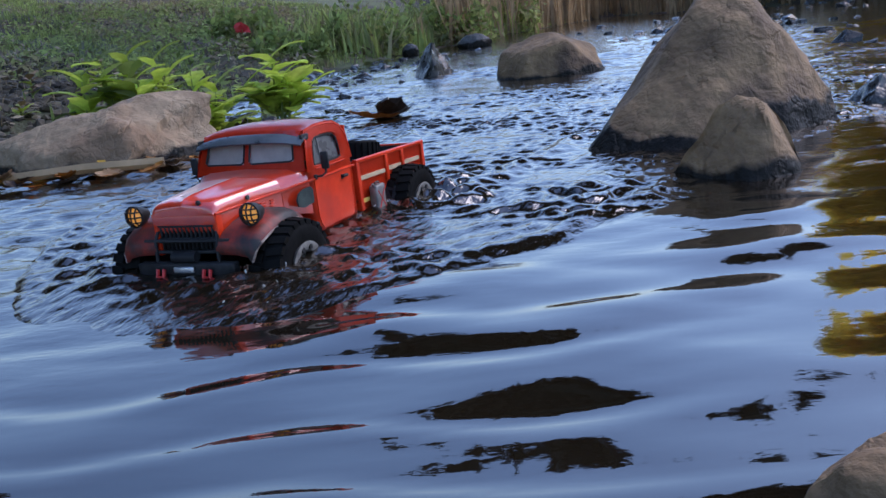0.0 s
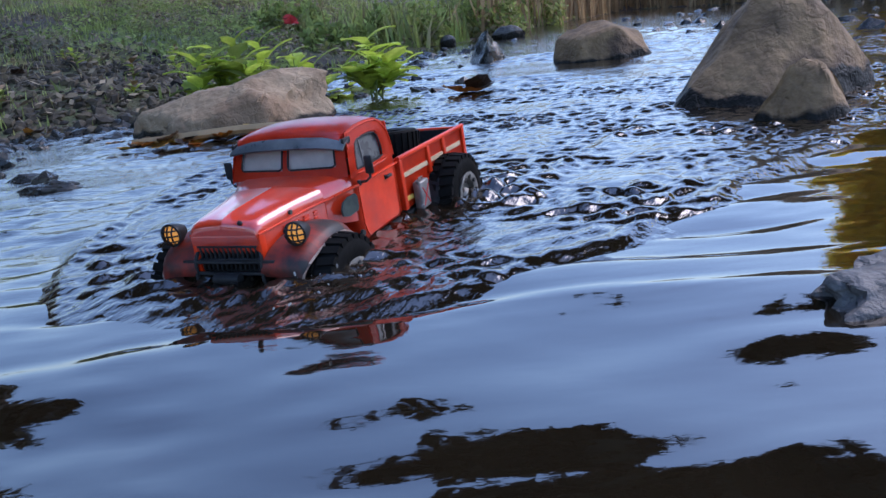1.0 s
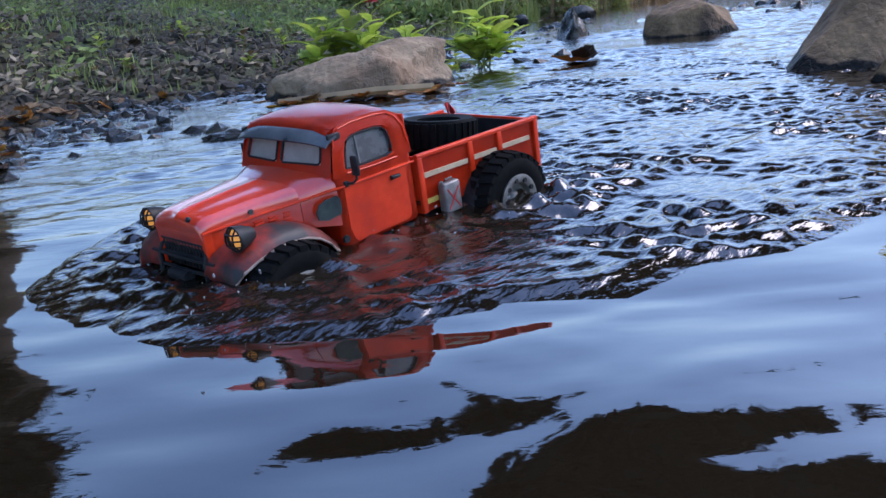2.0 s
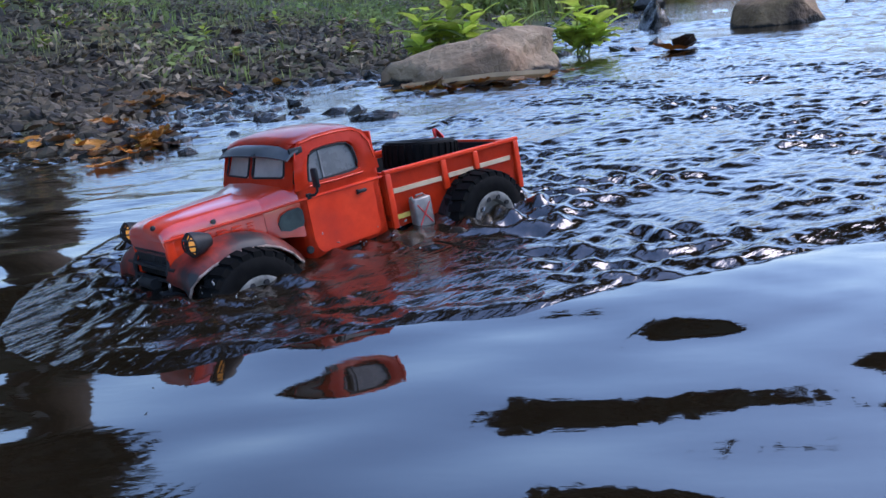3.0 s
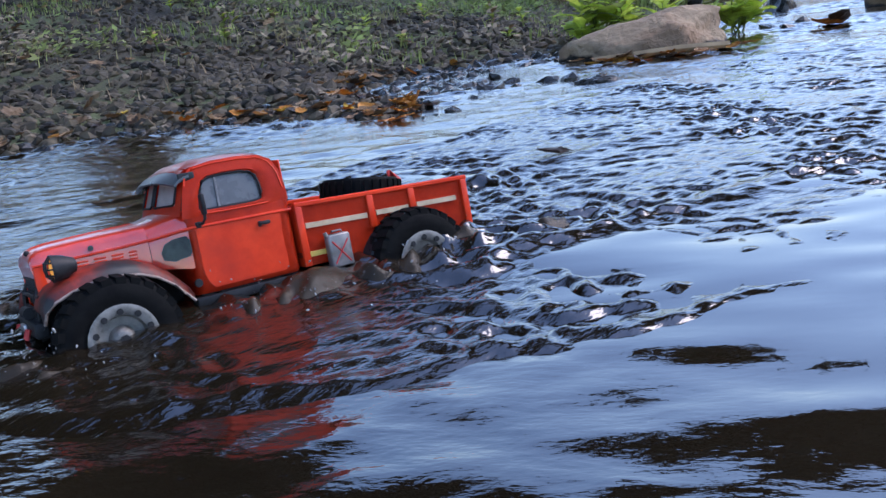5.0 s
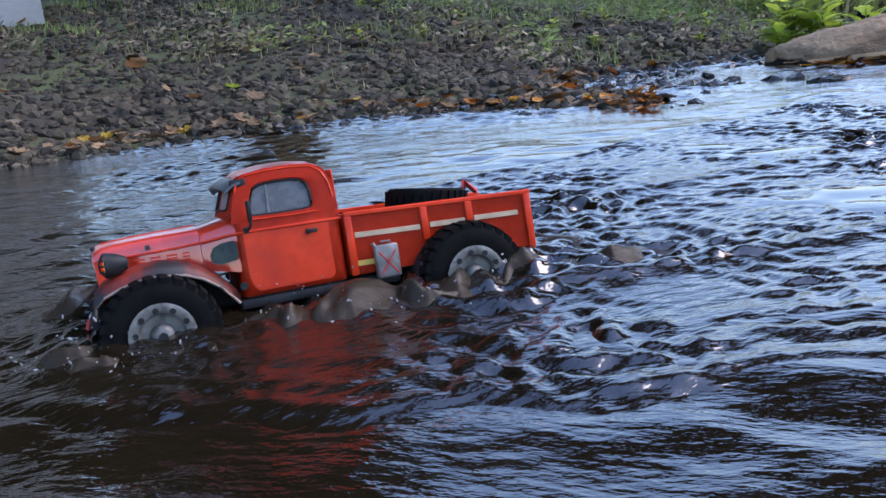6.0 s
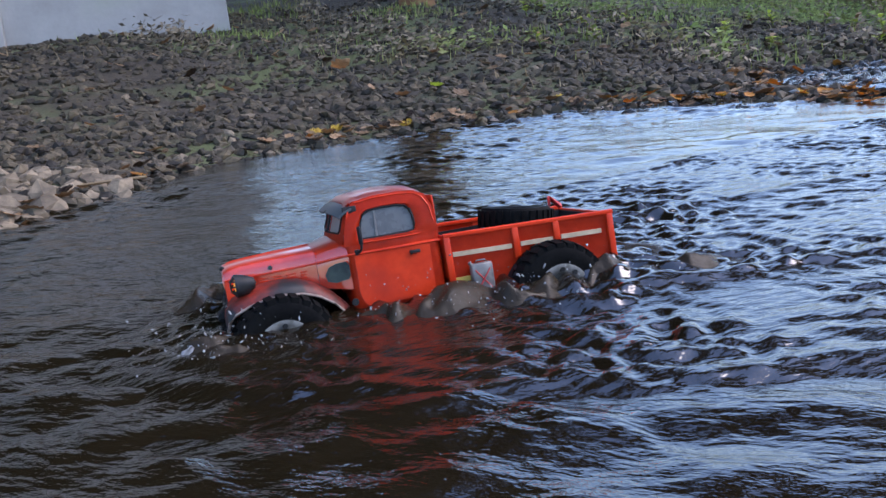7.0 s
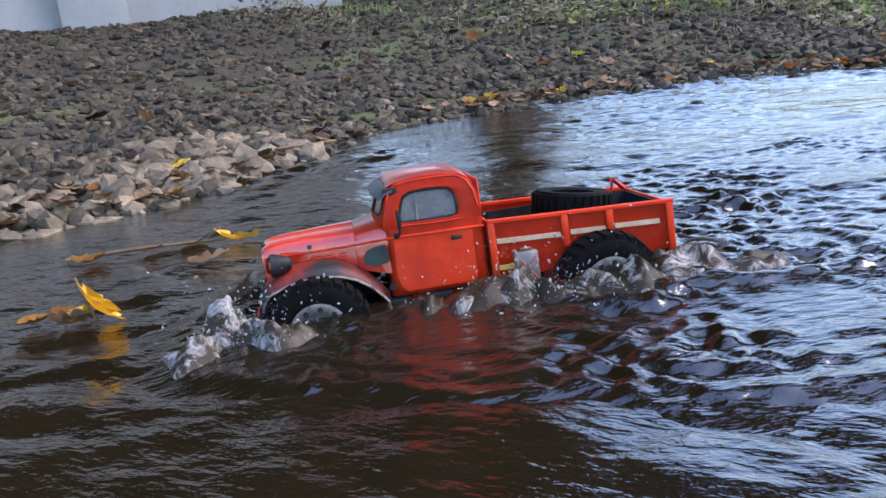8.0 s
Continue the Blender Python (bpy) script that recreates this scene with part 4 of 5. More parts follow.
        tube(bm, [(x, (body_y(z) + 0.0006) * s, z) for x, z in ((0.0800, 0.190), (0.0755, 0.2005), (0.066, 0.2060), (0.045, 0.2085), (0.016, 0.2085), (-0.004, 0.2065), (-0.015, 0.2005), (-0.0205, 0.189), (-0.0235, 0.170))], 0.0011, 5)
        part("drip_rail", bm, RED, c)
    # roof: crowned shell
    bm = bmesh.new()
    rings = []
    for x, dz, wsc, cr in ((0.0800, 0.2020, 0.93, 0.0015), (0.0775, 0.2060, 0.97, 0.003), (0.0690, 0.2095, 1.0, 0.0050), (0.045, 0.2115, 1.0, 0.0062), (0.016, 0.2115, 1.0, 0.0062), (-0.006, 0.2095, 1.0, 0.0052),
                           (-0.0150, 0.2060, 1.0, 0.0035), (-0.0200, 0.2005, 0.99, 0.002), (-0.0245, 0.1900, 0.98, 0.001), (-0.0268, 0.1740, 0.97, 0.0)):
        w = body_y(dz) * wsc
        ring = []
        for k in range(15):
            u = -1 + 2 * k / 14
            ring.append((x, u * w, dz + cr * (1 - abs(u) ** 2.6) - (0.0012 if abs(u) == 1 else 0)))
        rings.append(ring)
    loft(bm, rings, close=False)
    bmesh.ops.solidify(bm, geom=bm.faces[:], thickness=0.002)
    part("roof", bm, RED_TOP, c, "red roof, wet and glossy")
    bm = bmesh.new()
    box(bm, (-0.0283, -0.078, 0.150), (-0.0258, 0.078, 0.200), 0.001)
    part("rear_wall", bm, RED, c)
    bm = bmesh.new()
    box(bm, (-0.0300, -0.045, 0.166), (-0.0278, 0.045, 0.190), 0.001)
    part("rear_window", bm, PANE, c)
    # windscreen: two flat panes in a leaning red frame, bowed in plan
    a, b = Vector((0.0990, 0, 0.1605)), Vector((0.0815, 0, 0.2075))
    lo, hi = 0.0810, 0.0735

    def on(u, v, out=0.0):
        p = a.lerp(b, v)
        return p + Vector((0, u * (lo + (hi - lo) * v), 0)) + Vector((0.94, 0, 0.35)) * out - Vector((0.0085 * abs(u) ** 2.2, 0, 0))

    bm = bmesh.new()
    us = [-1, -0.83, -0.60, -0.32, -0.055, 0.055, 0.32, 0.60, 0.83, 1]
    vs = [0, 0.25, 0.30, 0.80, 0.85, 1]
    grid = {(i, j): bm.verts.new(on(u, v)) for i, u in enumerate(us) for j, v in enumerate(vs)}
    for i in range(9):
        for j in range(5):
            if 1 <= j <= 3 and i not in (0, 4, 8):
                continue
            bm.faces.new((grid[i, j], grid[i + 1, j], grid[i + 1, j + 1], grid[i, j + 1]))
    bmesh.ops.solidify(bm, geom=bm.faces[:], thickness=0.0035)
    ws = part("windscreen_frame", bm, RED, c)
    for u0, u1 in ((-0.83, -0.055), (0.055, 0.83)):
        ring = [(u0 + 0.05, 0.25), (u1 - 0.05, 0.25), (u1, 0.30), (u1, 0.80), (u1 - 0.05, 0.85), (u0 + 0.05, 0.85), (u0, 0.80), (u0, 0.30)]
        bm = bmesh.new()
        bm.faces.new([bm.verts.new(on(u, v, -0.0020)) for u, v in ((u0, 0.24), (u1, 0.24), (u1, 0.86), (u0, 0.86))])
        bmesh.ops.solidify(bm, geom=bm.faces[:], thickness=0.001)
        part("pane", bm, PANE, ws, "dull grey windscreen pane")
        bm = bmesh.new()
        tube(bm, [on(u, v, 0.0008) for u, v in ring + ring[:1]], 0.0013, 5)
        part("pane_seal", bm, BLACK, ws)
    # smoked visor along the top of the windscreen
    bm = bmesh.new()
    rings = []
    for k in range(17):
        u = -1.03 + 2.06 * k / 16
        y, back, sag = u * 0.0765, 0.0085 * abs(u) ** 2.2, 0.006 * abs(u) ** 3
        rings.append([(0.0810 - back, y, 0.2078 - sag), (0.0905 - back, y, 0.2050 - sag), (0.0985 - back, y, 0.1990 - sag), (0.0975 - back, y, 0.1972 - sag), (0.0895 - back, y, 0.2028 - sag), (0.0810 - back, y, 0.2050 - sag)])
    loft(bm, rings)
    part("visor", bm, VISOR, c, "dark smoked sun visor")
    for s in (1, -1):
        bm = bmesh.new()
        mirror_box(bm, 0.0660, 0.0830, 0.0745, 0.0785, 0.1945, 0.2035, s, 0.0012)
        part("visor_bracket", bm, BLACK, c, "black visor bracket on the roof corner")


def hood(truck):
    h = new("hood")
    h.parent = truck
    bm = bmesh.new()
    rings = []
    for x, w, top, low in ((0.2325, 0.0415, 0.1435, 0.139), (0.2330, 0.0432, 0.1475, 0.137), (0.2300, 0.0440, 0.1515, 0.122), (0.2230, 0.0448, 0.1540, 0.112), (0.210, 0.0462, 0.1555, 0.108),
                           (0.19, 0.0485, 0.1565, 0.107), (0.165, 0.0525, 0.1575, 0.107), (0.14, 0.0580, 0.1580, 0.108), (0.1225, 0.0630, 0.1585, 0.110)):
        side = [(-w, low), (-w, min(top - 0.017, 0.1385)), (-w * 0.99, top - 0.0085), (-w * 0.94, top - 0.0035), (-w * 0.80, top - 0.0008), (-w * 0.45, top + 0.0012), (-w * 0.05, top + 0.0020),
                (0, top + 0.0034), (w * 0.05, top + 0.0020), (w * 0.45, top + 0.0012), (w * 0.80, top - 0.0008), (w * 0.94, top - 0.0035), (w * 0.99, top - 0.0085), (w, min(top - 0.017, 0.1385)), (w, low)]
        if low > 0.13:
            side = [(y, max(z, low)) for y, z in side]
        rings.append([(x, y, z) for y, z in side])
    loft(bm, rings)
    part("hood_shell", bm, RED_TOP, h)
    bm = bmesh.new()
    bmesh.ops.create_uvsphere(bm, u_segments=10, v_segments=6, radius=0.0030, matrix=Matrix.Translation((0.2310, 0.024, 0.1530)))
    part("hood_ornament", bm, BLACK, h)
    for s in (1, -1):
        bm = bmesh.new()
        tube(bm, [(0.231, 0.0443 * s, 0.1395), (0.19, 0.0492 * s, 0.1400), (0.15, 0.0563 * s, 0.1410), (0.112, 0.0695 * s, 0.1435)], 0.0014, 6)
        part("hood_bead", bm, RED, h)
        bm = bmesh.new()
        bmesh.ops.create_cone(bm, cap_ends=True, segments=12, radius1=0.0028, radius2=0.0024, depth=0.003)
        bmesh.ops.transform(bm, matrix=Matrix.Translation((0.176, 0.0512 * s, 0.1465)) @ Matrix.Rotation(radians(90), 4, "X"), verts=bm.verts[:])
        part("hood_catch", bm, PATCH, h)
        for k in range(4):
            x = 0.186 - 0.0165 * k
            w = 0.0485 + (0.19 - x) * 0.185
            for j in range(4):
                bm = bmesh.new()
                z = 0.1235 + 0.0034 * j
                mirror_box(bm, x - 0.0058, x + 0.0058, w - 0.001, w + 0.0014, z, z + 0.0018, s, 0.0005, 1)
                part("louvre", bm, RED, h)
    # grille of upright black slats between red posts
    g = new("grille")
    g.parent = truck
    bm = bmesh.new()
    box(bm, (0.216, -0.040, 0.096), (0.2265, 0.040, 0.1385), 0.002)
    part("grille_back", bm, BLACK, g)
    for k in range(13):
        y = -0.036 + 0.006 * k
        bm = bmesh.new()
        box(bm, (0.2250, y - 0.0014, 0.099), (0.2310, y + 0.0014, 0.1375), 0.0008, 1)
        part("slat", bm, BLACK, g)
    for z in (0.1120, 0.1265):
        bm = bmesh.new()
        box(bm, (0.2260, -0.039, z - 0.0012), (0.2322, 0.039, z + 0.0012), 0.0006, 1)
        part("grille_bar", bm, BLACK, g)
    for s in (1, -1):
        bm = bmesh.new()
        mirror_box(bm, 0.2190, 0.2315, 0.0395, 0.0450, 0.092, 0.1395, s, 0.0018)
        part("grille_post", bm, RED, g)
    # headlights on the fenders, with wire guards
    for s in (1, -1):
        l = new("headlight")
        l.parent = truck
        at = Matrix.Translation((0.2140, 0.0815 * s, 0.1360))
        bm = bmesh.new()
        lathe(bm, [(0.0005, -0.018), (0.0065, -0.016), (0.0110, -0.006), (0.0132, 0.003), (0.0135, 0.006), (0.0112, 0.006), (0.0112, 0.002)], 22, "X")
        bmesh.ops.transform(bm, matrix=at, verts=bm.verts[:])
        tube(bm, [(0.208, 0.0795 * s, 0.126), (0.207, 0.0765 * s, 0.112)], 0.0030)
        part("bucket", bm, BLACK, l, "black lamp housing")
        bm = bmesh.new()
        lathe(bm, [(0.0112, 0.002), (0.0095, 0.0045), (0.0055, 0.0068), (0.0005, 0.0078)], 22, "X")
        bmesh.ops.transform(bm, matrix=at, verts=bm.verts[:])
        part("lens", bm, AMBER, l, "amber lamp lens")
        for u in (-0.0062, 0, 0.0062):
            for upright in (True, False):
                bm = bmesh.new()
                d = math.sqrt(0.0128 ** 2 - u * u)
                if upright:
                    pts = [(0.2195, 0.0815 * s + u, 0.1360 - d), (0.2245, 0.0815 * s + u, 0.1360 - 0.5 * d), (0.2255, 0.0815 * s + u, 0.1360), (0.2245, 0.0815 * s + u, 0.1360 + 0.5 * d), (0.2195, 0.0815 * s + u, 0.1360 + d)]
                else:
                    pts = [(0.2195, 0.0815 * s - d, 0.1360 + u), (0.2245, 0.0815 * s - 0.5 * d, 0.1360 + u), (0.2255, 0.0815 * s, 0.1360 + u), (0.2245, 0.0815 * s + 0.5 * d, 0.1360 + u), (0.2195, 0.0815 * s + d, 0.1360 + u)]
                tube(bm, pts, 0.0010, 5)
                part("guard_wire", bm, BLACK, l)


def bumper(truck):
    b = new("front_bumper")
    b.parent = truck
    b.scale = (1.08, 1.08, 1.08)
    bm = bmesh.new()
    box(bm, (0.214, -0.062, 0.066), (0.226, 0.062, 0.080), 0.002)
    part("beam", bm, BLACK, b)
    for s in (1, -1):
        bm = bmesh.new()
        tube(bm, [(0.219, 0.040 * s, 0.078), (0.217, 0.040 * s, 0.102), (0.212, 0.038 * s, 0.112)], 0.0022)
        part("bull_bar_post", bm, BLACK, b)
        bm = bmesh.new()
        tube(bm, [(0.228, 0.030 * s - 0.004, 0.074), (0.231, 0.030 * s - 0.004, 0.066), (0.231, 0.030 * s + 0.004, 0.066), (0.228, 0.030 * s + 0.004, 0.074)], 0.0022)
        part("shackle", bm, BRIGHT_RED, b, "red tow shackle")
        bm = bmesh.new()
        box(bm, (0.12, min(0.028 * s, 0.036 * s), 0.066), (0.214, max(0.028 * s, 0.036 * s), 0.076), 0.001)
        part("mount", bm, BLACK, b)
    for z in (0.102, 0.090):
        bm = bmesh.new()
        tube(bm, [(0.216, -0.055, z), (0.2175, 0, z), (0.216, 0.055, z)], 0.002)
        part("bull_bar", bm, BLACK, b)
    bm = bmesh.new()
    bmesh.ops.create_cone(bm, cap_ends=True, segments=14, radius1=0.006, radius2=0.006, depth=0.03)
    bmesh.ops.transform(bm, matrix=Matrix.Translation((0.222, 0, 0.086)) @ Matrix.Rotation(radians(90), 4, "X"), verts=bm.verts[:])
    part("winch_drum", bm, BLACK, b)
    bm = bmesh.new()
    box(bm, (0.226, -0.013, 0.070), (0.2295, 0.013, 0.077), 0.0015)
    part("fairlead", bm, STEEL, b, "pale metal fairlead")


def bed(truck):
    b = new("bed")
    b.parent = truck
    low, x0, x1 = 0.080, -0.0315, -0.2550
    cx, cz = -0.1635, 0.0560

    def top(x):
        return 0.1485 - 0.0080 * (x0 - x) / (x0 - x1)

    bm = bmesh.new()
    box(bm, (x1, -0.082, 0.090), (x0, 0.082, 0.096))
    part("bed_floor", bm, BLACK, b)
    bm = bmesh.new()
    for s in (1, -1):
        mirror_box(bm, x1 + 0.006, x0 - 0.006, 0.0775, 0.0800, 0.094, 0.1375, s)
    box(bm, (x0 - 0.007, -0.0800, 0.094), (x0 - 0.0045, 0.0800, 0.1430))
    box(bm, (x1 + 0.0045, -0.0800, 0.094), (x1 + 0.007, 0.0800, 0.1370))
    part("bed_liner", bm, BLACK, b, "black liner inside the bed")
    bm = bmesh.new()
    box(bm, (x0 - 0.003, -0.0835, low), (x0, 0.0835, top(x0)), 0.0008)
    part("headboard", bm, RED, b)
    bm = bmesh.new()
    box(bm, (x1, -0.0835, low - 0.006), (x1 + 0.004, 0.0835, top(x1) - 0.001), 0.001)
    part("tailgate", bm, RED, b)
    for s in (1, -1):
        # side panel with the wheel arch cut out of its lower edge
        bm = bmesh.new()
        arch = [(cx + 0.066 * math.cos(radians(a)), cz + 0.058 * math.sin(radians(a))) for a in range(24, 157, 6)]
        xs = [x0, -0.055, -0.080] + [x for x, z in arch] + [x1]
        lows = [low, low, low] + [z for x, z in arch] + [low - 0.006]
        outline = list(zip(xs, lows))
        lo = [bm.verts.new((x, 0.0835 * s, z)) for x, z in outline]
        md = [bm.verts.new((x, 0.0835 * s, max(z + 0.002, 0.1185))) for x, z in outline]
        hi = [bm.verts.new((x, 0.0835 * s, top(x))) for x, z in outline]
        for i in range(len(outline) - 1):
            bm.faces.new((lo[i], lo[i + 1], md[i + 1], md[i]))
            bm.faces.new((md[i], md[i + 1], hi[i + 1], hi[i]))
        bmesh.ops.solidify(bm, geom=bm.faces[:], thickness=0.003)
        side = part("side_panel", bm, RED, b)
        bm = bmesh.new()
        loft(bm, [[(x, (0.0805 + dy) * s, top(x) + dz) for dy, dz in ((0, -0.002), (0, 0.0015), (0.0015, 0.0025), (0.0050, 0.0025), (0.0065, 0.0012), (0.0065, -0.0018), (0.0050, -0.003))] for x in (x0, x1)])
        part("top_rail", bm, RED, side)
        for x in (-0.0350, -0.1225, -0.1768, -0.2500):
            bm = bmesh.new()
            z0 = low if x > -0.06 else (low - 0.004 if x < -0.22 else (0.1165 if x < -0.15 else 0.106))
            mirror_box(bm, x - 0.0042, x + 0.0042, 0.0825, 0.0872, z0, top(x) - 0.002, s, 0.0012)
            part("stake", bm, RED, side)
        for xa, xb, z, tilt, mat, lab in ((-0.0405, -0.1165, 0.1240, 0.0030, CREAM, "cream stripe"), (-0.1285, -0.1710, 0.1215, 0.0015, CREAM, "cream stripe"),
                                          (-0.1825, -0.2370, 0.1205, 0.0020, CREAM, "cream stripe"), (-0.0395, -0.0590, 0.0925, 0.0005, YELLOW, "yellow stripe")):
            bm = bmesh.new()
            loft(bm, [[(x, y * s, zz + h) for y, h in ((0.0830, -0.0030), (0.0855, -0.0027), (0.0855, 0.0027), (0.0830, 0.0030))] for x, zz in ((xa, z), (xb, z - tilt))])
            part("stripe", bm, mat, side, lab)
        # black flared arch round the wheel
        bm = bmesh.new()
        rings = []
        for a in range(4, 177, 8):
            c, q = math.cos(radians(a)), math.sin(radians(a))
            rings.append([(cx + r * c * 1.13, y * s, cz + r * q) for r, y in ((0.0590, 0.048), (0.0590, 0.0845), (0.0570, 0.1000), (0.0545, 0.1010), (0.0545, 0.0845), (0.0560, 0.048))])
        loft(bm, rings)
        part("arch_liner", bm, BLACK, side, "black flared wheel arch")
        # jerry can ahead of the rear wheel
        j = new("jerry_can")
        j.parent = truck
        bm = bmesh.new()
        mirror_box(bm, -0.0845, -0.0575, 0.0860, 0.0985, 0.0725, 0.1095, s, 0.0025)
        part("can_body", bm, TIN, j, "dull grey tin can with a cross")
        for d in (1, -1):
            bm = bmesh.new()
            tube(bm, [(-0.071 - 0.0095 * d, 0.0985 * s, 0.0770), (-0.071 + 0.0095 * d, 0.0985 * s, 0.1020)], 0.0010, 5)
            part("cross_bar", bm, BRIGHT_RED, j)
        bm = bmesh.new()
        tube(bm, [(-0.079, 0.092 * s, 0.1085), (-0.077, 0.092 * s, 0.1125), (-0.066, 0.092 * s, 0.1125), (-0.064, 0.092 * s, 0.1085)], 0.0012, 5)
        part("can_handle", bm, TIN, j)
        bm = bmesh.new()
        tube(bm, [(-0.0590, 0.094 * s, 0.1075), (-0.0565, 0.094 * s, 0.1125)], 0.0024, 7)
        part("can_spout", bm, TIN, j)
    # chassis, sliders and axles
    ch = new("chassis")
    ch.parent = truck
    for s in (1, -1):
        bm = bmesh.new()
        mirror_box(bm, -0.24, 0.215, 0.028, 0.037, 0.064, 0.078, s, 0.001)
        part("frame_rail", bm, BLACK, ch)
        bm = bmesh.new()
        mirror_box(bm, -0.085, 0.092, 0.070, 0.0860, 0.0655, 0.0755, s, 0.0018)
        part("rock_slider", bm, BLACK, ch)
    for x in (0.176, -0.1625):
        bm = bmesh.new()
        tube(bm, [(x, -0.085, 0.059), (x, -0.02, 0.059), (x, 0, 0.059), (x, 0.02, 0.059), (x, 0.085, 0.059)], [0.0075, 0.0075, 0.016, 0.0075, 0.0075], 10)
        part("axle", bm, BLACK, ch)
    bm = bmesh.new()
    box(bm, (-0.025, -0.066, 0.147), (0.070, 0.066, 0.156), 0.003)
    part("interior_tray", bm, BLACK, ch)


truck = thing("toy_truck", Matrix.Identity(4), "red scale-model pickup truck with black knobbly tyres, driving through water", "toy truck")
truck.scale = (0.9060, 0.9060, 0.9060)
cab(truck)
hood(truck)
bumper(truck)
bed(truck)
for side in (1, -1):
    fender_front(truck, side)
WHEELS = [wheel(truck, x, y) for x in (0.176, -0.1625) for y in (0.098, -0.098)]
# spare tyre leaning in the bed
spare = new("spare_tyre")
spare.parent = truck
bm = bmesh.new()
lathe(bm, [(0.028, -0.016), (0.036, -0.018), (0.045, -0.018), (0.0485, -0.013), (0.0485, 0.013), (0.045, 0.018), (0.036, 0.018), (0.028, 0.016), (0.028, -0.016)], 30)
for k in range(30):
    a = 2 * math.pi * k / 30
    r = bmesh.ops.create_cube(bm, size=1.0)
    for v in r["verts"]:
        t, o, q = v.co.x * 0.006, v.co.y * 0.030, 0.0485 + v.co.z * 0.004
        v.co = Vector((q * math.cos(a) - t * math.sin(a), o, q * math.sin(a) + t * math.cos(a)))
part("spare_tread", bm, RUBBER, spare, "black spare tyre lying in the bed")
spare.matrix_basis = pose(-0.153, 0.006, 0.1425, 90, -8, 0)
bm = bmesh.new()
tube(bm, [(-0.212, -0.03, 0.130), (-0.222, -0.04, 0.160), (-0.238, -0.046, 0.146)], 0.004)
part("tool_grip", bm, BRIGHT_RED, truck, "red tool handle in the bed")


# ---------------------------------------------------------------- water stirred by the truck
def wake_height(x, y):
    """Round the truck, in its own frame: a bow crest that opens to a wide V, rough water inside it, two wheel furrows behind."""
    u = np.maximum(0.36 - x, 0)
    w = 0.62 * np.sqrt(u) + 0.02
    edge = np.abs(y) - w + 0.022 * wavy(x, y, 9, 61) + 0.008 * wavy(x, y, 30, 64)
    inner = smooth01(-edge / 0.11 + 0.35) * smooth01((0.43 - x) / 0.24)
    tail = smooth01((x + 2.1) / 0.6)
    near = np.hypot(np.maximum(np.abs(x) - 0.22, 0), np.maximum(np.abs(y) - 0.09, 0))
    fade = np.exp(-u / 1.7) * (0.25 + 0.75 * smooth01(u / 0.45))
    crest = 0.0075 * np.exp(-((edge + 0.045) / 0.020) ** 2) * fade
    crest = crest + 0.004 * np.exp(-((edge + 0.105) / 0.018) ** 2) * fade + 0.003 * np.exp(-((edge + 0.16) / 0.018) ** 2) * fade
    rough = 0.15 + 0.09 * smooth01((-0.05 - x) / 0.3) + 0.27 * np.exp(-near / 0.09) + 0.10 * np.exp(-((np.abs(y) - 0.12) / 0.07) ** 2) * np.exp(-np.maximum(-x, 0) / 0.8)
    rough = rough * (0.8 + 0.5 * wavy(x, y, 16, 62))
    x, y = x + 0.010 * wavy(x, y, 28, 67), y + 0.010 * wavy(x, y, 28, 68)
    h = rough * ripple(x, y, 71, 22, 0.029, radians(60), 1.3) + 0.4 * rough * ripple(x, y, 72, 14, 0.055, radians(100), 1.3)
    pile = 0.007 * np.exp(-(near / 0.05) ** 2) + 0.006 * np.exp(-(near / 0.13) ** 2)
    furrow = 0.011 * np.exp(-((np.abs(y) - 0.14 - 0.06 * u) / 0.022) ** 2) * smooth01((-0.10 - x) / 0.1) * np.exp(-np.maximum(-x, 0) / 1.0)
    lift = 0.0032 + crest + pile + furrow + h
    k = inner * tail
    return -0.0040 + (lift + 0.0040) * k


wake = thing("wake", Matrix.Identity(4), "rough dark wake and bow wave round the truck", "wake")
for piece, lo, hi in (("bow_wave", 0.18, 0.445), ("side_wave", -0.345, 0.18), ("trailing_wave", -2.1, -0.345)):
    ob = sheet(piece, np.arange(lo, hi + 0.0025, 0.005), np.arange(-1.02, 1.021, 0.005), wake_height, CHURNED)
    ob.parent = wake


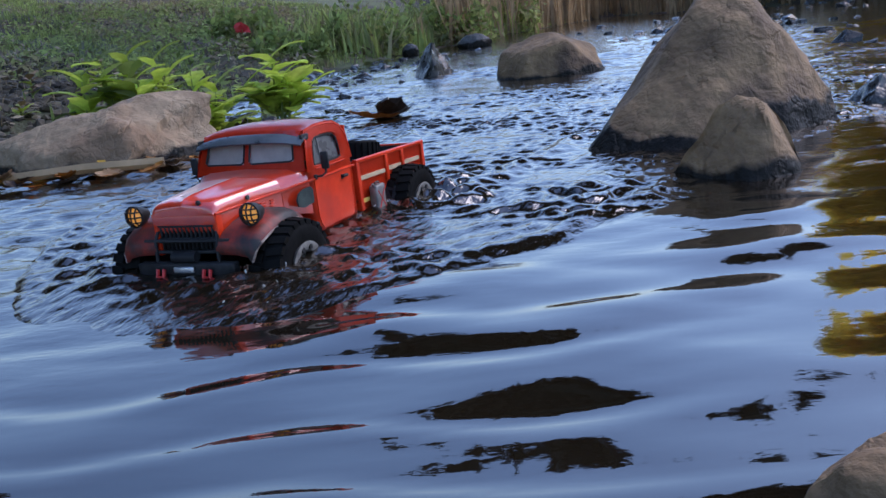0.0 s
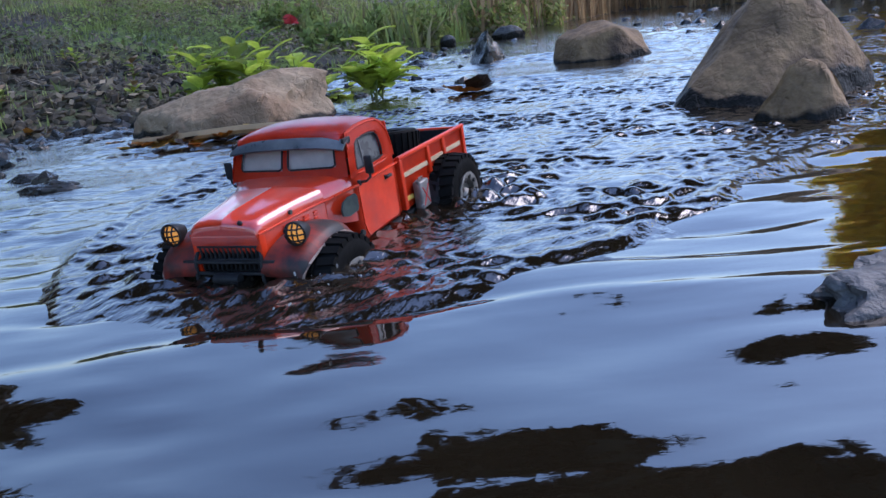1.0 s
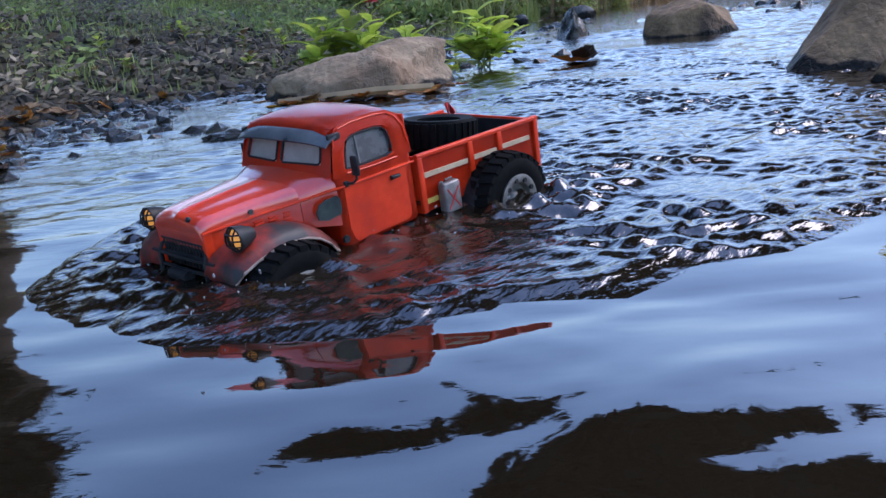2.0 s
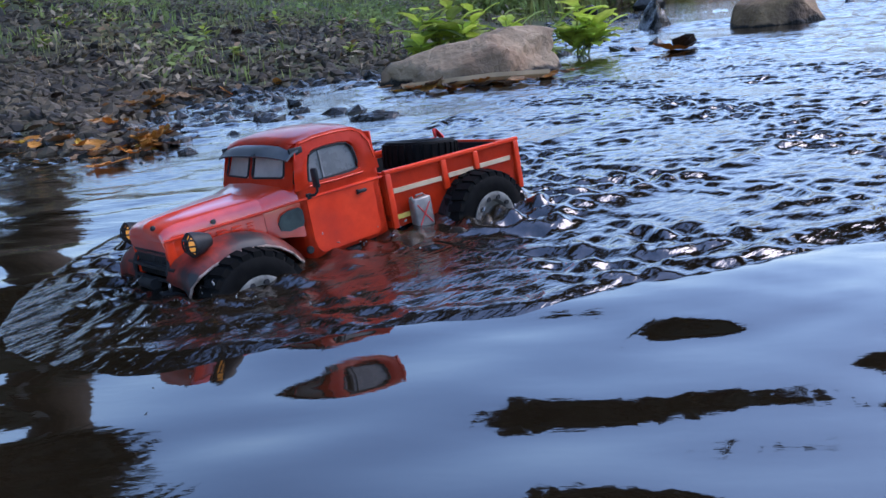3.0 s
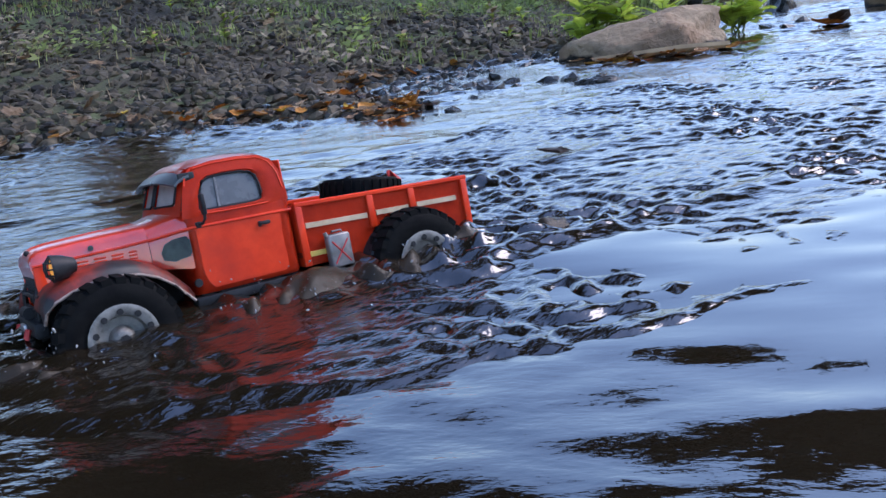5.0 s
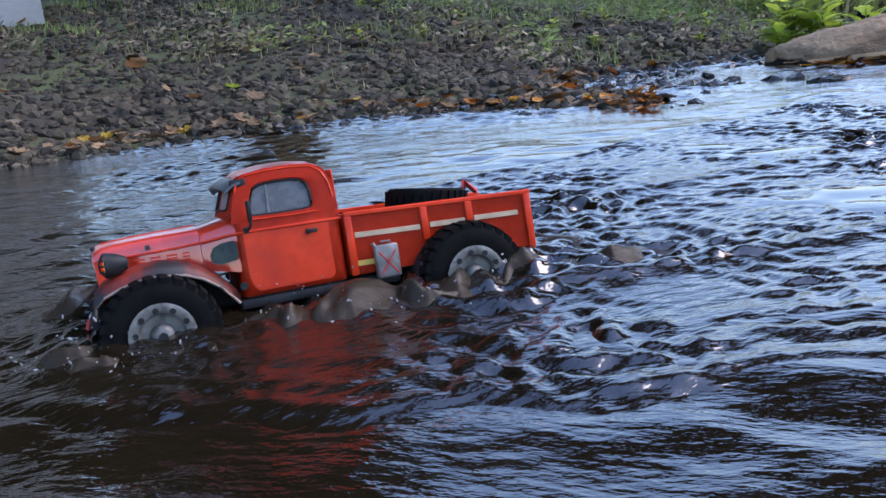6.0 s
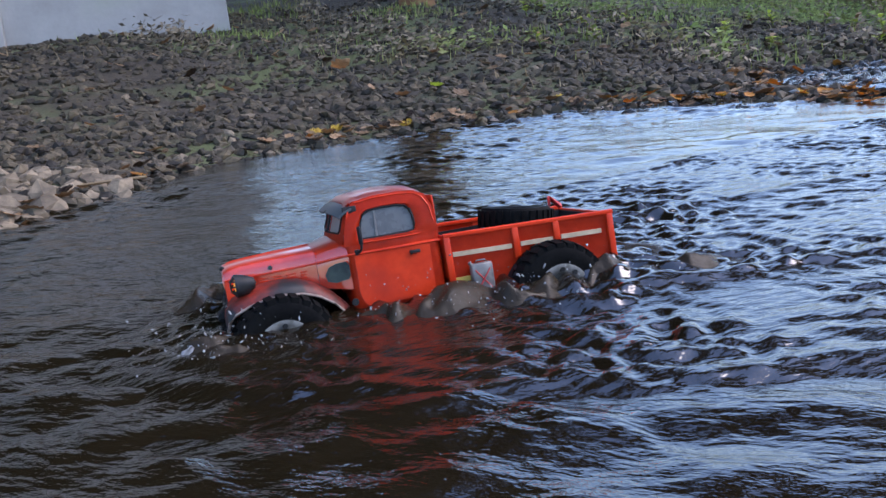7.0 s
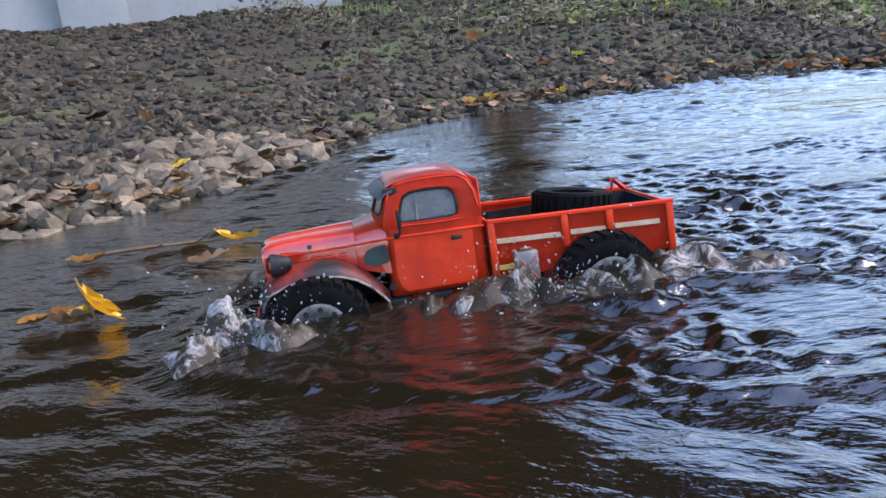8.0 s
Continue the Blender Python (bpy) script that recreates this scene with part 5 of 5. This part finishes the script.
def splash_material(name, froth):
    """Brown stream water, torn to white froth in streaks; froth: where the white begins and ends."""
    m, t, b = principled(name)
    co = t.nodes.new("ShaderNodeTexCoord").outputs["Object"]
    n = t.nodes.new("ShaderNodeTexNoise")
    n.inputs["Scale"].default_value = 38
    n.inputs["Detail"].default_value = 8
    n.inputs["Roughness"].default_value = 0.7
    n.inputs["Distortion"].default_value = 1.2
    t.links.new(co, n.inputs["Vector"])
    z = t.nodes.new("ShaderNodeSeparateXYZ")
    t.links.new(co, z.inputs[0])
    zz = t.nodes.new("ShaderNodeMath")
    zz.operation = "MULTIPLY_ADD"
    t.links.new(z.outputs[2], zz.inputs[0])
    zz.inputs[1].default_value = 1.8
    t.links.new(n.outputs[0], zz.inputs[2])
    mr = t.nodes.new("ShaderNodeMapRange")
    mr.inputs[1].default_value, mr.inputs[2].default_value = froth
    t.links.new(zz.outputs[0], mr.inputs[0])
    mx = t.nodes.new("ShaderNodeMix")
    mx.data_type = "RGBA"
    mx.inputs[6].default_value = (0.030, 0.022, 0.012, 1)
    mx.inputs[7].default_value = (0.62, 0.60, 0.56, 1)
    t.links.new(mr.outputs[0], mx.inputs[0])
    t.links.new(mx.outputs[2], b.inputs["Base Color"])
    rg = t.nodes.new("ShaderNodeMapRange")
    rg.inputs[3].default_value, rg.inputs[4].default_value = 0.08, 0.6
    t.links.new(mr.outputs[0], rg.inputs[0])
    t.links.new(rg.outputs[0], b.inputs["Roughness"])
    b.inputs["IOR"].default_value = 1.28
    bp = t.nodes.new("ShaderNodeBump")
    bp.inputs["Strength"].default_value = 0.45
    bp.inputs["Distance"].default_value = 0.005
    t.links.new(n.outputs[0], bp.inputs["Height"])
    t.links.new(bp.outputs[0], b.inputs["Normal"])
    return m


THROWN = splash_material("thrown_water", (0.64, 0.84))
FROTH = splash_material("frothing_water", (0.50, 0.80))
SPRAY = plain("spray_drop", (0.6, 0.6, 0.58), 0.1, 0, 0.6)


def heap_height(heaps, seed):
    """Torn heaps of water: mounds (x, y, length, width, height) broken by ridges at three sizes."""
    def height(x, y):
        wx, wy = x + 0.010 * wavy(x, y, 45, seed), y + 0.010 * wavy(x, y, 45, seed + 1)
        body = np.zeros(np.shape(x))
        for cx, cy, lx, ly, hh in heaps:
            body = np.maximum(body, hh * np.exp(-((wx - cx) / lx) ** 2 - ((wy - cy) / ly) ** 2))
        torn = 0.60 + 0.40 * (1 - np.abs(wavy(wx, wy, 55, seed + 2))) + 0.14 * wavy(wx, wy, 110, seed + 3) + 0.04 * wavy(wx, wy, 300, seed + 4)
        return body * np.clip(torn, 0.2, 1.4) - 0.006 - 0.018 * np.exp(-body / 0.003)
    return height


def make_splash(label, pieces, drops, seed, area, mat=THROWN):
    s = thing("splash", Matrix.Identity(4), label, "splash", "splashes round the wheels")
    for k, (x0, x1, y0, y1, heaps) in enumerate(pieces):
        ob = sheet("thrown_water", np.arange(x0, x1, 0.0026), np.arange(y0, y1, 0.0026), heap_height(heaps, seed * 10 + 7 * k), mat)
        ob.parent = s
    r = random.Random(seed)
    bm = bmesh.new()
    for k in range(drops):
        c = r.choice(area)
        q = Vector((c[0] + r.gauss(0, c[3]), c[1] + r.gauss(0, c[3] * 0.7), c[2] + abs(r.gauss(0, c[4]))))
        mm = Matrix.Translation(q) @ Euler((r.uniform(0, 3), r.uniform(0, 3), r.uniform(0, 3))).to_matrix().to_4x4() @ Matrix.Diagonal((r.uniform(1.0, 2.6), 1, r.uniform(0.4, 1.0), 1))
        bmesh.ops.create_icosphere(bm, subdivisions=2, radius=0.0003 + 0.0010 * r.random() ** 3, matrix=mm)
    tagged(part("spray", bm, SPRAY, s), kind="stuff")
    return s


splash_front = make_splash("brown water heaped up round the front wheel", [
    (0.06, 0.34, 0.02, 0.22, [(0.235, 0.080, 0.035, 0.036, 0.030), (0.215, 0.125, 0.045, 0.028, 0.026), (0.13, 0.140, 0.06, 0.024, 0.018)]),
    (-0.16, 0.12, 0.05, 0.22, [(0.06, 0.112, 0.050, 0.030, 0.036), (-0.02, 0.108, 0.060, 0.034, 0.032), (-0.09, 0.112, 0.045, 0.030, 0.040)]),
    (0.08, 0.32, -0.20, -0.07, [(0.22, -0.11, 0.06, 0.03, 0.034)])], 160, 5,
    [(0.23, 0.09, 0.0, 0.03, 0.022), (0.18, 0.13, 0.0, 0.03, 0.018), (0.05, 0.11, 0.0, 0.03, 0.022), (-0.03, 0.12, 0.0, 0.05, 0.018)])
splash_rear = make_splash("churned brown water behind the rear wheel", [
    (-0.40, -0.08, 0.04, 0.23, [(-0.12, 0.120, 0.06, 0.030, 0.028), (-0.205, 0.105, 0.040, 0.036, 0.030), (-0.29, 0.11, 0.08, 0.030, 0.020)]),
    (-0.40, -0.10, -0.23, -0.04, [(-0.16, -0.115, 0.06, 0.03, 0.032), (-0.24, -0.10, 0.05, 0.03, 0.030)]),
    (-0.40, -0.20, -0.05, 0.05, [(-0.27, 0.0, 0.04, 0.05, 0.020)])], 140, 9,
    [(-0.12, 0.11, 0.0, 0.03, 0.018), (-0.20, 0.10, 0.0, 0.03, 0.022), (-0.28, 0.09, 0.0, 0.04, 0.010)])
splash_white = make_splash("white froth thrown up before the front wheel and along the side", [
    (0.16, 0.34, 0.02, 0.22, [(0.245, 0.088, 0.030, 0.034, 0.058), (0.205, 0.130, 0.034, 0.020, 0.044), (0.285, 0.115, 0.020, 0.026, 0.046)]),
    (-0.22, 0.06, 0.06, 0.22, [(-0.045, 0.118, 0.026, 0.018, 0.046), (-0.10, 0.128, 0.050, 0.020, 0.034), (0.015, 0.122, 0.022, 0.018, 0.026), (-0.17, 0.122, 0.045, 0.020, 0.036)]),
    (-0.36, -0.18, 0.04, 0.22, [(-0.225, 0.115, 0.035, 0.026, 0.034), (-0.28, 0.115, 0.05, 0.024, 0.022)])], 900, 15,
    [(0.25, 0.10, 0.0, 0.03, 0.036), (0.21, 0.13, 0.0, 0.03, 0.026), (-0.04, 0.12, 0.0, 0.03, 0.034), (-0.12, 0.13, 0.0, 0.05, 0.026)], FROTH)


# ---------------------------------------------------------------- gravel, leaves and drift
def pebble(seed, flat=0.6):
    r = random.Random(seed)
    bm = bmesh.new()
    bmesh.ops.create_icosphere(bm, subdivisions=1, radius=1.0)
    for v in bm.verts:
        v.co *= r.uniform(0.72, 1.12)
        v.co.z *= flat
        v.co.x *= 1.25
    return [tuple(v.co) for v in bm.verts], [tuple(x.index for x in f.verts) for f in bm.faces]


SHAPES = [pebble(k, random.Random(k).uniform(0.45, 0.8)) for k in range(8)]


def joined(name, spots, sizes, mat, seed, label, category, tilt=0.4, sink=0.25):
    r = np.random.RandomState(seed)
    shapes = [(np.array(v), np.array(f)) for v, f in SHAPES]
    V, F, base = [], [], 0
    for p, s in zip(spots, sizes):
        v, f = shapes[r.randint(len(shapes))]
        e = Euler((r.normal(0, tilt), r.normal(0, tilt), r.uniform(0, 6.28))).to_matrix()
        q = (v * s) @ np.array(e).T + p + np.array([0, 0, s * (0.5 - sink)])
        V.append(q)
        F.append(f + base)
        base += len(v)
    me = mesh_from(name, np.concatenate(V).tolist(), np.concatenate(F).tolist(), mat)
    return tagged(new(name, me), label, category, kind="stuff")


r0 = np.random.RandomState(77)
bank = scatter(85000, -7.2, -0.55, -2.2, 5.2, lambda x, y, d, u: (d > -0.05) & (d < 4.0) & (u < np.where(d < 0.9, 0.95, 0.55) * np.clip(1.25 - 0.2 * np.maximum(y - 2.2, 0), 0.12, 1)), 91)
near = (bank[:, 0] > -3.5) & (bank[:, 0] < -2.55) & (bank[:, 1] > -0.9) & (bank[:, 1] < 1.5)
pick = np.where(near)[0][:300]
rest = np.setdiff1d(np.arange(len(bank)), pick)
joined("gravel", bank[rest], 0.006 + 0.027 * r0.uniform(0, 1, len(rest)) ** 2.7, STONE, 92, "dark grey and brown gravel covering the bank", "gravel")
shore_stones = scatter(2000, -3.7, -2.7, -1.6, 0.2, lambda x, y, d, u: (d > -0.10) & (d < 0.42) & (u < 0.55), 93)
joined("shore_stones", shore_stones, 0.012 + 0.034 * r0.uniform(0, 1, len(shore_stones)) ** 2, STONE_TAN, 94, "pale tan stones at the water's edge", "stones")
pale = scatter(9000, -4.6, -1.0, -1.2, 3.6, lambda x, y, d, u: (d > 0.0) & (d < 1.6) & (u < 0.34 * np.exp(-d / 0.7)), 103)
joined("pale_pebbles", pale, 0.007 + 0.016 * r0.uniform(0, 1, len(pale)) ** 2, STONE_TAN, 104, "pale brown pebbles strewn among the dark gravel", "pebbles")
riffle = scatter(900, -0.75, 0.45, 2.45, 6.3, lambda x, y, d, u: (d < 0.0) & (d > -0.75) & (u < np.clip(0.9 + d, 0.05, 1)), 95)
riffle[:, 2] = -0.012
joined("riffle_stones", riffle, 0.012 + 0.035 * r0.uniform(0, 1, len(riffle)) ** 2, WET, 96, "dark wet stones breaking the riffle", "stones", 0.3, 0.4)
fringe = scatter(2200, -2.7, -0.5, 0.9, 2.9, lambda x, y, d, u: (d < 0.10) & (d > -0.16) & (u < 0.75), 97)
fringe[:, 2] = np.maximum(fringe[:, 2], -0.012)
joined("wet_stones", fringe, 0.008 + 0.022 * r0.uniform(0, 1, len(fringe)) ** 2, WET, 98, "small dark wet stones along the shore", "stones", 0.3, 0.3)
cobbles = scatter(1500, -1.45, -0.55, 1.55, 2.7, lambda x, y, d, u: (d < 0.05) & (d > -0.42) & (u < np.clip(1.0 + 2.2 * d, 0.08, 1)), 197)
cobbles[:, 2] = np.maximum(cobbles[:, 2], -0.014)
joined("cobbles", cobbles, 0.012 + 0.026 * r0.uniform(0, 1, len(cobbles)) ** 1.6, WET, 198, "wet dark cobbles in the shallows by the slab rock", "stones", 0.3, 0.35)
far_right = np.stack([r0.uniform(1.2, 3.2, 160), r0.uniform(2.6, 8.0, 160), np.full(160, -0.012)], 1)
joined("rapids_stones", far_right, 0.015 + 0.05 * r0.uniform(0, 1, 160) ** 2, WET, 99, "dark stones in the rapids upstream", "stones", 0.3, 0.4)


def curled_leaf(seed, curl=0.3):
    """A dead leaf: a lobed, curled, thin blade."""
    r = random.Random(seed)
    pts = []
    n = 9
    bm = bmesh.new()
    rows = []
    for k in range(n):
        u = k / (n - 1)
        w = 0.42 * math.sin(math.pi * (0.06 + 0.9 * u)) ** 0.8 * (1 + 0.3 * math.sin(k * 2.6 + seed)) * r.uniform(0.85, 1.1)
        z = curl * (u - 0.5) ** 2 * r.uniform(0.7, 1.3)
        rows.append([bm.verts.new((u - 0.5, s * w, z + curl * 0.9 * (s * w) ** 2 + 0.03 * r.uniform(-1, 1))) for s in (-1, -0.45, 0, 0.45, 1)])
    for a, b in zip(rows[:-1], rows[1:]):
        for j in range(4):
            bm.faces.new((a[j], a[j + 1], b[j + 1], b[j]))
    bmesh.ops.solidify(bm, geom=bm.faces[:], thickness=0.015)
    return bm


def leaf_meshes(mat, tag):
    out = []
    for k in range(5):
        bm = curled_leaf(k * 3 + len(tag), 0.25 + 0.25 * (k % 3))
        me = bpy.data.meshes.new("fallen_leaf")
        bm.to_mesh(me)
        bm.free()
        me.materials.append(mat)
        out.append(me)
    return out


LEAVES = {"tan": leaf_meshes(LEAF_TAN, "tan"), "orange": leaf_meshes(LEAF_ORANGE, "orange"), "yellow": leaf_meshes(LEAF_YELLOW, "yellow"),
          "brown": leaf_meshes(LEAF_DARK, "brown"), "green": leaf_meshes(LEAF_GREEN, "green")}
WORDS = {"tan": "dry tan fallen leaf on the gravel shore", "orange": "orange fallen leaf at the water's edge", "yellow": "yellow fallen leaf washed ashore",
         "brown": "dark wet brown leaf at the water's edge", "green": "small fresh green leaf lying on the gravel"}


PILE = []


def pile_leaf(kind, x, y, z, size, turn, tx=0.0, ty=0.0, k=0):
    """One leaf of the joined litter."""
    PILE.append((kind, k % 5, pose(x, y, z, tx, ty, turn) @ Matrix.Scale(size, 4)))


def drop_leaf(kind, x, y, z, size, turn, tx=0.0, ty=0.0, k=0):
    ob = new("fallen_leaf", LEAVES[kind][k % 5])
    ob.matrix_basis = pose(x, y, z, tx, ty, turn)
    ob.scale = (size, size, size)
    return tagged(ob, WORDS[kind], "leaf", "fallen leaves")


rl = random.Random(12)
litter = scatter(5200, -3.6, -0.9, -1.2, 2.6, lambda x, y, d, u: (d > -0.04) & (d < 0.34) & (u < np.clip(1.0 - 3.2 * np.abs(d - 0.06), 0.02, 1) * 0.30), 101)
for i, (x, y, z) in enumerate(litter[:420]):
    kind = rl.choices(["tan", "orange", "brown", "yellow"], [6, 2.6 if x > -2.4 else 0.8, 3, 0.6])[0]
    (drop_leaf if i < 120 else pile_leaf)(kind, x, y, max(z, 0.0) + 0.022, rl.uniform(0.03, 0.07), rl.uniform(0, 360), rl.gauss(0, 14), rl.gauss(0, 14), i)
for i in range(170):
    # the leaf drift caught on the slab rock and on the tip of the bar
    cx, cy, sx, sy = rl.choice([(-0.42, 1.98, 0.22, 0.07), (-0.60, 1.93, 0.2, 0.06), (-1.24, 1.22, 0.10, 0.12), (-1.42, 1.45, 0.2, 0.12), (-1.7, 1.50, 0.25, 0.08)])
    kind = rl.choices(["tan", "orange", "brown", "yellow"], [4, 4, 4, 1.5])[0]
    (drop_leaf if i < 80 else pile_leaf)(kind, cx + rl.gauss(0, sx * 0.5), cy + rl.gauss(0, sy * 0.5), 0.005 + abs(rl.gauss(0, 0.009)), rl.uniform(0.03, 0.062), rl.uniform(0, 360), rl.gauss(0, 9), rl.gauss(0, 9), i)
for kind, x, y, z, s, turn in (("green", -2.84, 1.82, 0.135, 0.06, 40), ("tan", -3.42, 2.03, 0.26, 0.10, 10), ("orange", 0.09, 2.43, 0.012, 0.13, 20), ("brown", 0.14, 2.47, 0.012, 0.12, 80),
                               ("brown", -0.75, 0.34, 0.008, 0.07, 70), ("orange", -1.17, 1.02, 0.008, 0.09, 10), ("yellow", -2.46, -0.868, 0.010, 0.075, 12), ("tan", -2.535, -0.888, 0.008, 0.05, 20),
                               ("orange", -2.60, -0.915, 0.006, 0.05, 185), ("tan", -2.41, -0.987, 0.010, 0.060, 30), ("yellow", -2.385, -1.245, 0.012, 0.055, 120), ("tan", -2.375, -1.262, 0.012, 0.05, 60),
                               ("orange", -2.44, -1.265, 0.008, 0.055, 150), ("orange", -2.41, -1.235, 0.010, 0.05, 10), ("orange", -2.66, -0.99, 0.006, 0.06, 200)):
    drop_leaf(kind, x, y, z, s, turn, rl.gauss(0, 8), rl.gauss(0, 8), rl.randint(0, 4))
drop_leaf("yellow", -2.352, -1.243, 0.022, 0.075, 140, 50, 12, 2)
for i in range(170):
    x, y = rl.uniform(-5.5, -1.2), rl.uniform(-0.5, 4.2)
    h, d = land(x, y)
    if d > 0.35:
        (drop_leaf if i < 60 else pile_leaf)(rl.choice(["tan", "tan", "brown"]), x, y, float(h) + 0.03, rl.uniform(0.035, 0.08), rl.uniform(0, 360), rl.gauss(0, 20), rl.gauss(0, 20), i)


def joined_litter():
    verts, faces, idx = [], [], []
    kinds = list(LEAVES)
    for kind, k, m in PILE:
        me = LEAVES[kind][k]
        base = len(verts)
        verts.extend(tuple(m @ v.co) for v in me.vertices)
        for p in me.polygons:
            faces.append(tuple(base + v for v in p.vertices))
            idx.append(kinds.index(kind))
    me = mesh_from("leaf_litter", verts, faces, [LEAVES[k][0].materials[0] for k in kinds], idx=idx)
    tagged(new("leaf_litter", me), "thin litter of dry tan and orange leaves on the shore", "leaves", kind="stuff")


joined_litter()


def twig(pts, r, label):
    t = thing("twig", pose(*pts[0]), label, "twig", "twigs")
    bm = bmesh.new()
    tube(bm, [Vector(p) - Vector(pts[0]) for p in pts], r, 5)
    part("stick", bm, REED, t)


twig([(-2.72, -0.985, 0.006), (-2.62, -0.925, 0.010), (-2.48, -0.875, 0.012)], 0.0035, "pale drifting stick among yellow leaves")
twig([(-2.52, -0.885, 0.008), (-2.49, -0.87, 0.030)], 0.002, "thin pale stick among yellow leaves")
twig([(-2.355, -1.245, 0.010), (-2.40, -1.225, 0.052)], 0.0018, "pale leaf stalk standing out of the water")
twig([(-0.72, 1.93, 0.02), (-0.45, 1.92, 0.028), (-0.30, 1.95, 0.02)], 0.011, "pale brown stick stranded by the slab rock")
twig([(-3.15, 0.10, 0.03), (-3.0, 0.2, 0.03)], 0.004, "dry stick on the gravel")

# the stones of the shore that pass nearest, each its own piece of the ground
PEBBLES = []
for k, (v, f) in enumerate(SHAPES):
    PEBBLES.append(mesh_from("stone", v, f, STONE if k % 3 else STONE_TAN))
rs = random.Random(31)
for i in pick:
    ob = new("stone", PEBBLES[rs.randrange(8)])
    s = 0.008 + 0.024 * rs.random() ** 2
    ob.parent = ground
    ob.matrix_basis = pose(bank[i][0], bank[i][1], bank[i][2] + 0.3 * s, rs.gauss(0, 20), rs.gauss(0, 20), rs.uniform(0, 360))
    ob.scale = (s, s, s)


# ---------------------------------------------------------------- what moves
# seconds, x, y, z, roll, pitch, yaw
DRIVE = [
    (0, 0.1018, 1.2182, -0.0536, 0.0, -0.3, 248.6),
    (0.5, 0.0221, 0.9897, -0.0541, -1.5, 2.8, 248.6),
    (1, -0.0540, 0.7843, -0.0516, 0.1, 4.3, 248.3),
    (1.5, -0.1403, 0.5924, -0.0500, -3.9, 5.5, 235.9),
    (3, -0.5222, 0.2893, -0.0572, 2.7, 2.3, 228.5),
    (3.5, -0.6272, 0.1515, -0.0669, 0.4, 1.4, 230.0),
    (4, -0.7261, 0.0243, -0.0536, 7.0, -1.0, 225.4),
    (5.5, -1.1960, -0.4016, -0.0615, 8.3, -2.0, 222.2),
    (6, -1.3655, -0.5413, -0.0537, 8.4, -0.5, 217.7),
    (6.5, -1.5112, -0.6653, -0.0636, 8.3, 1.6, 222.4),
    (7, -1.6667, -0.8221, -0.0659, 5.8, 1.0, 220.1),
    (7.5, -1.8243, -0.9357, -0.0613, 3.5, 2.6, 221.2),
    (8, -1.9624, -1.0620, -0.0552, 3.1, 0.2, 215.3),
]


def motions():
    walk(truck, [(t, pose(x, y, z, r, p, w)) for t, x, y, z, r, p, w in DRIVE])
    # wake and splashes go along on the level water, and swell as the stream shoals
    ts = [d[0] for d in DRIVE]
    for ob, at, lift in ((wake, (0, 8), (0.0, 0.0)), (splash_front, (0, 1.5, 4, 6, 8), (-0.022, -0.016, -0.005, 0.004, 0.003)),
                         (splash_rear, (0, 1.5, 4, 6, 8), (-0.012, -0.010, -0.004, 0.004, 0.004)),
                         (splash_white, (0, 5.5, 6.5, 7, 7.5, 8), (-0.062, -0.050, -0.034, -0.026, -0.008, 0.010))):
        walk(ob, [(t, pose(x, y, float(np.interp(t, at, lift)), 0, 0, w)) for t, x, y, z, r, p, w in DRIVE])
    # wheels roll with the distance that the truck covers
    xs, ys = [d[1] for d in DRIVE], [d[2] for d in DRIVE]
    fine = np.arange(0, 8.001, 0.1)
    px, py = np.interp(fine, ts, xs), np.interp(fine, ts, ys)
    gone = np.concatenate([[0], np.cumsum(np.hypot(np.diff(px), np.diff(py)))])
    for w in WHEELS:
        at = tuple(w.location)
        walk(w, [(float(t), pose(*at) @ pose(0, 0, 0, 0, math.degrees(g / 0.056), 0)) for t, g in zip(fine, gone)])


motions()
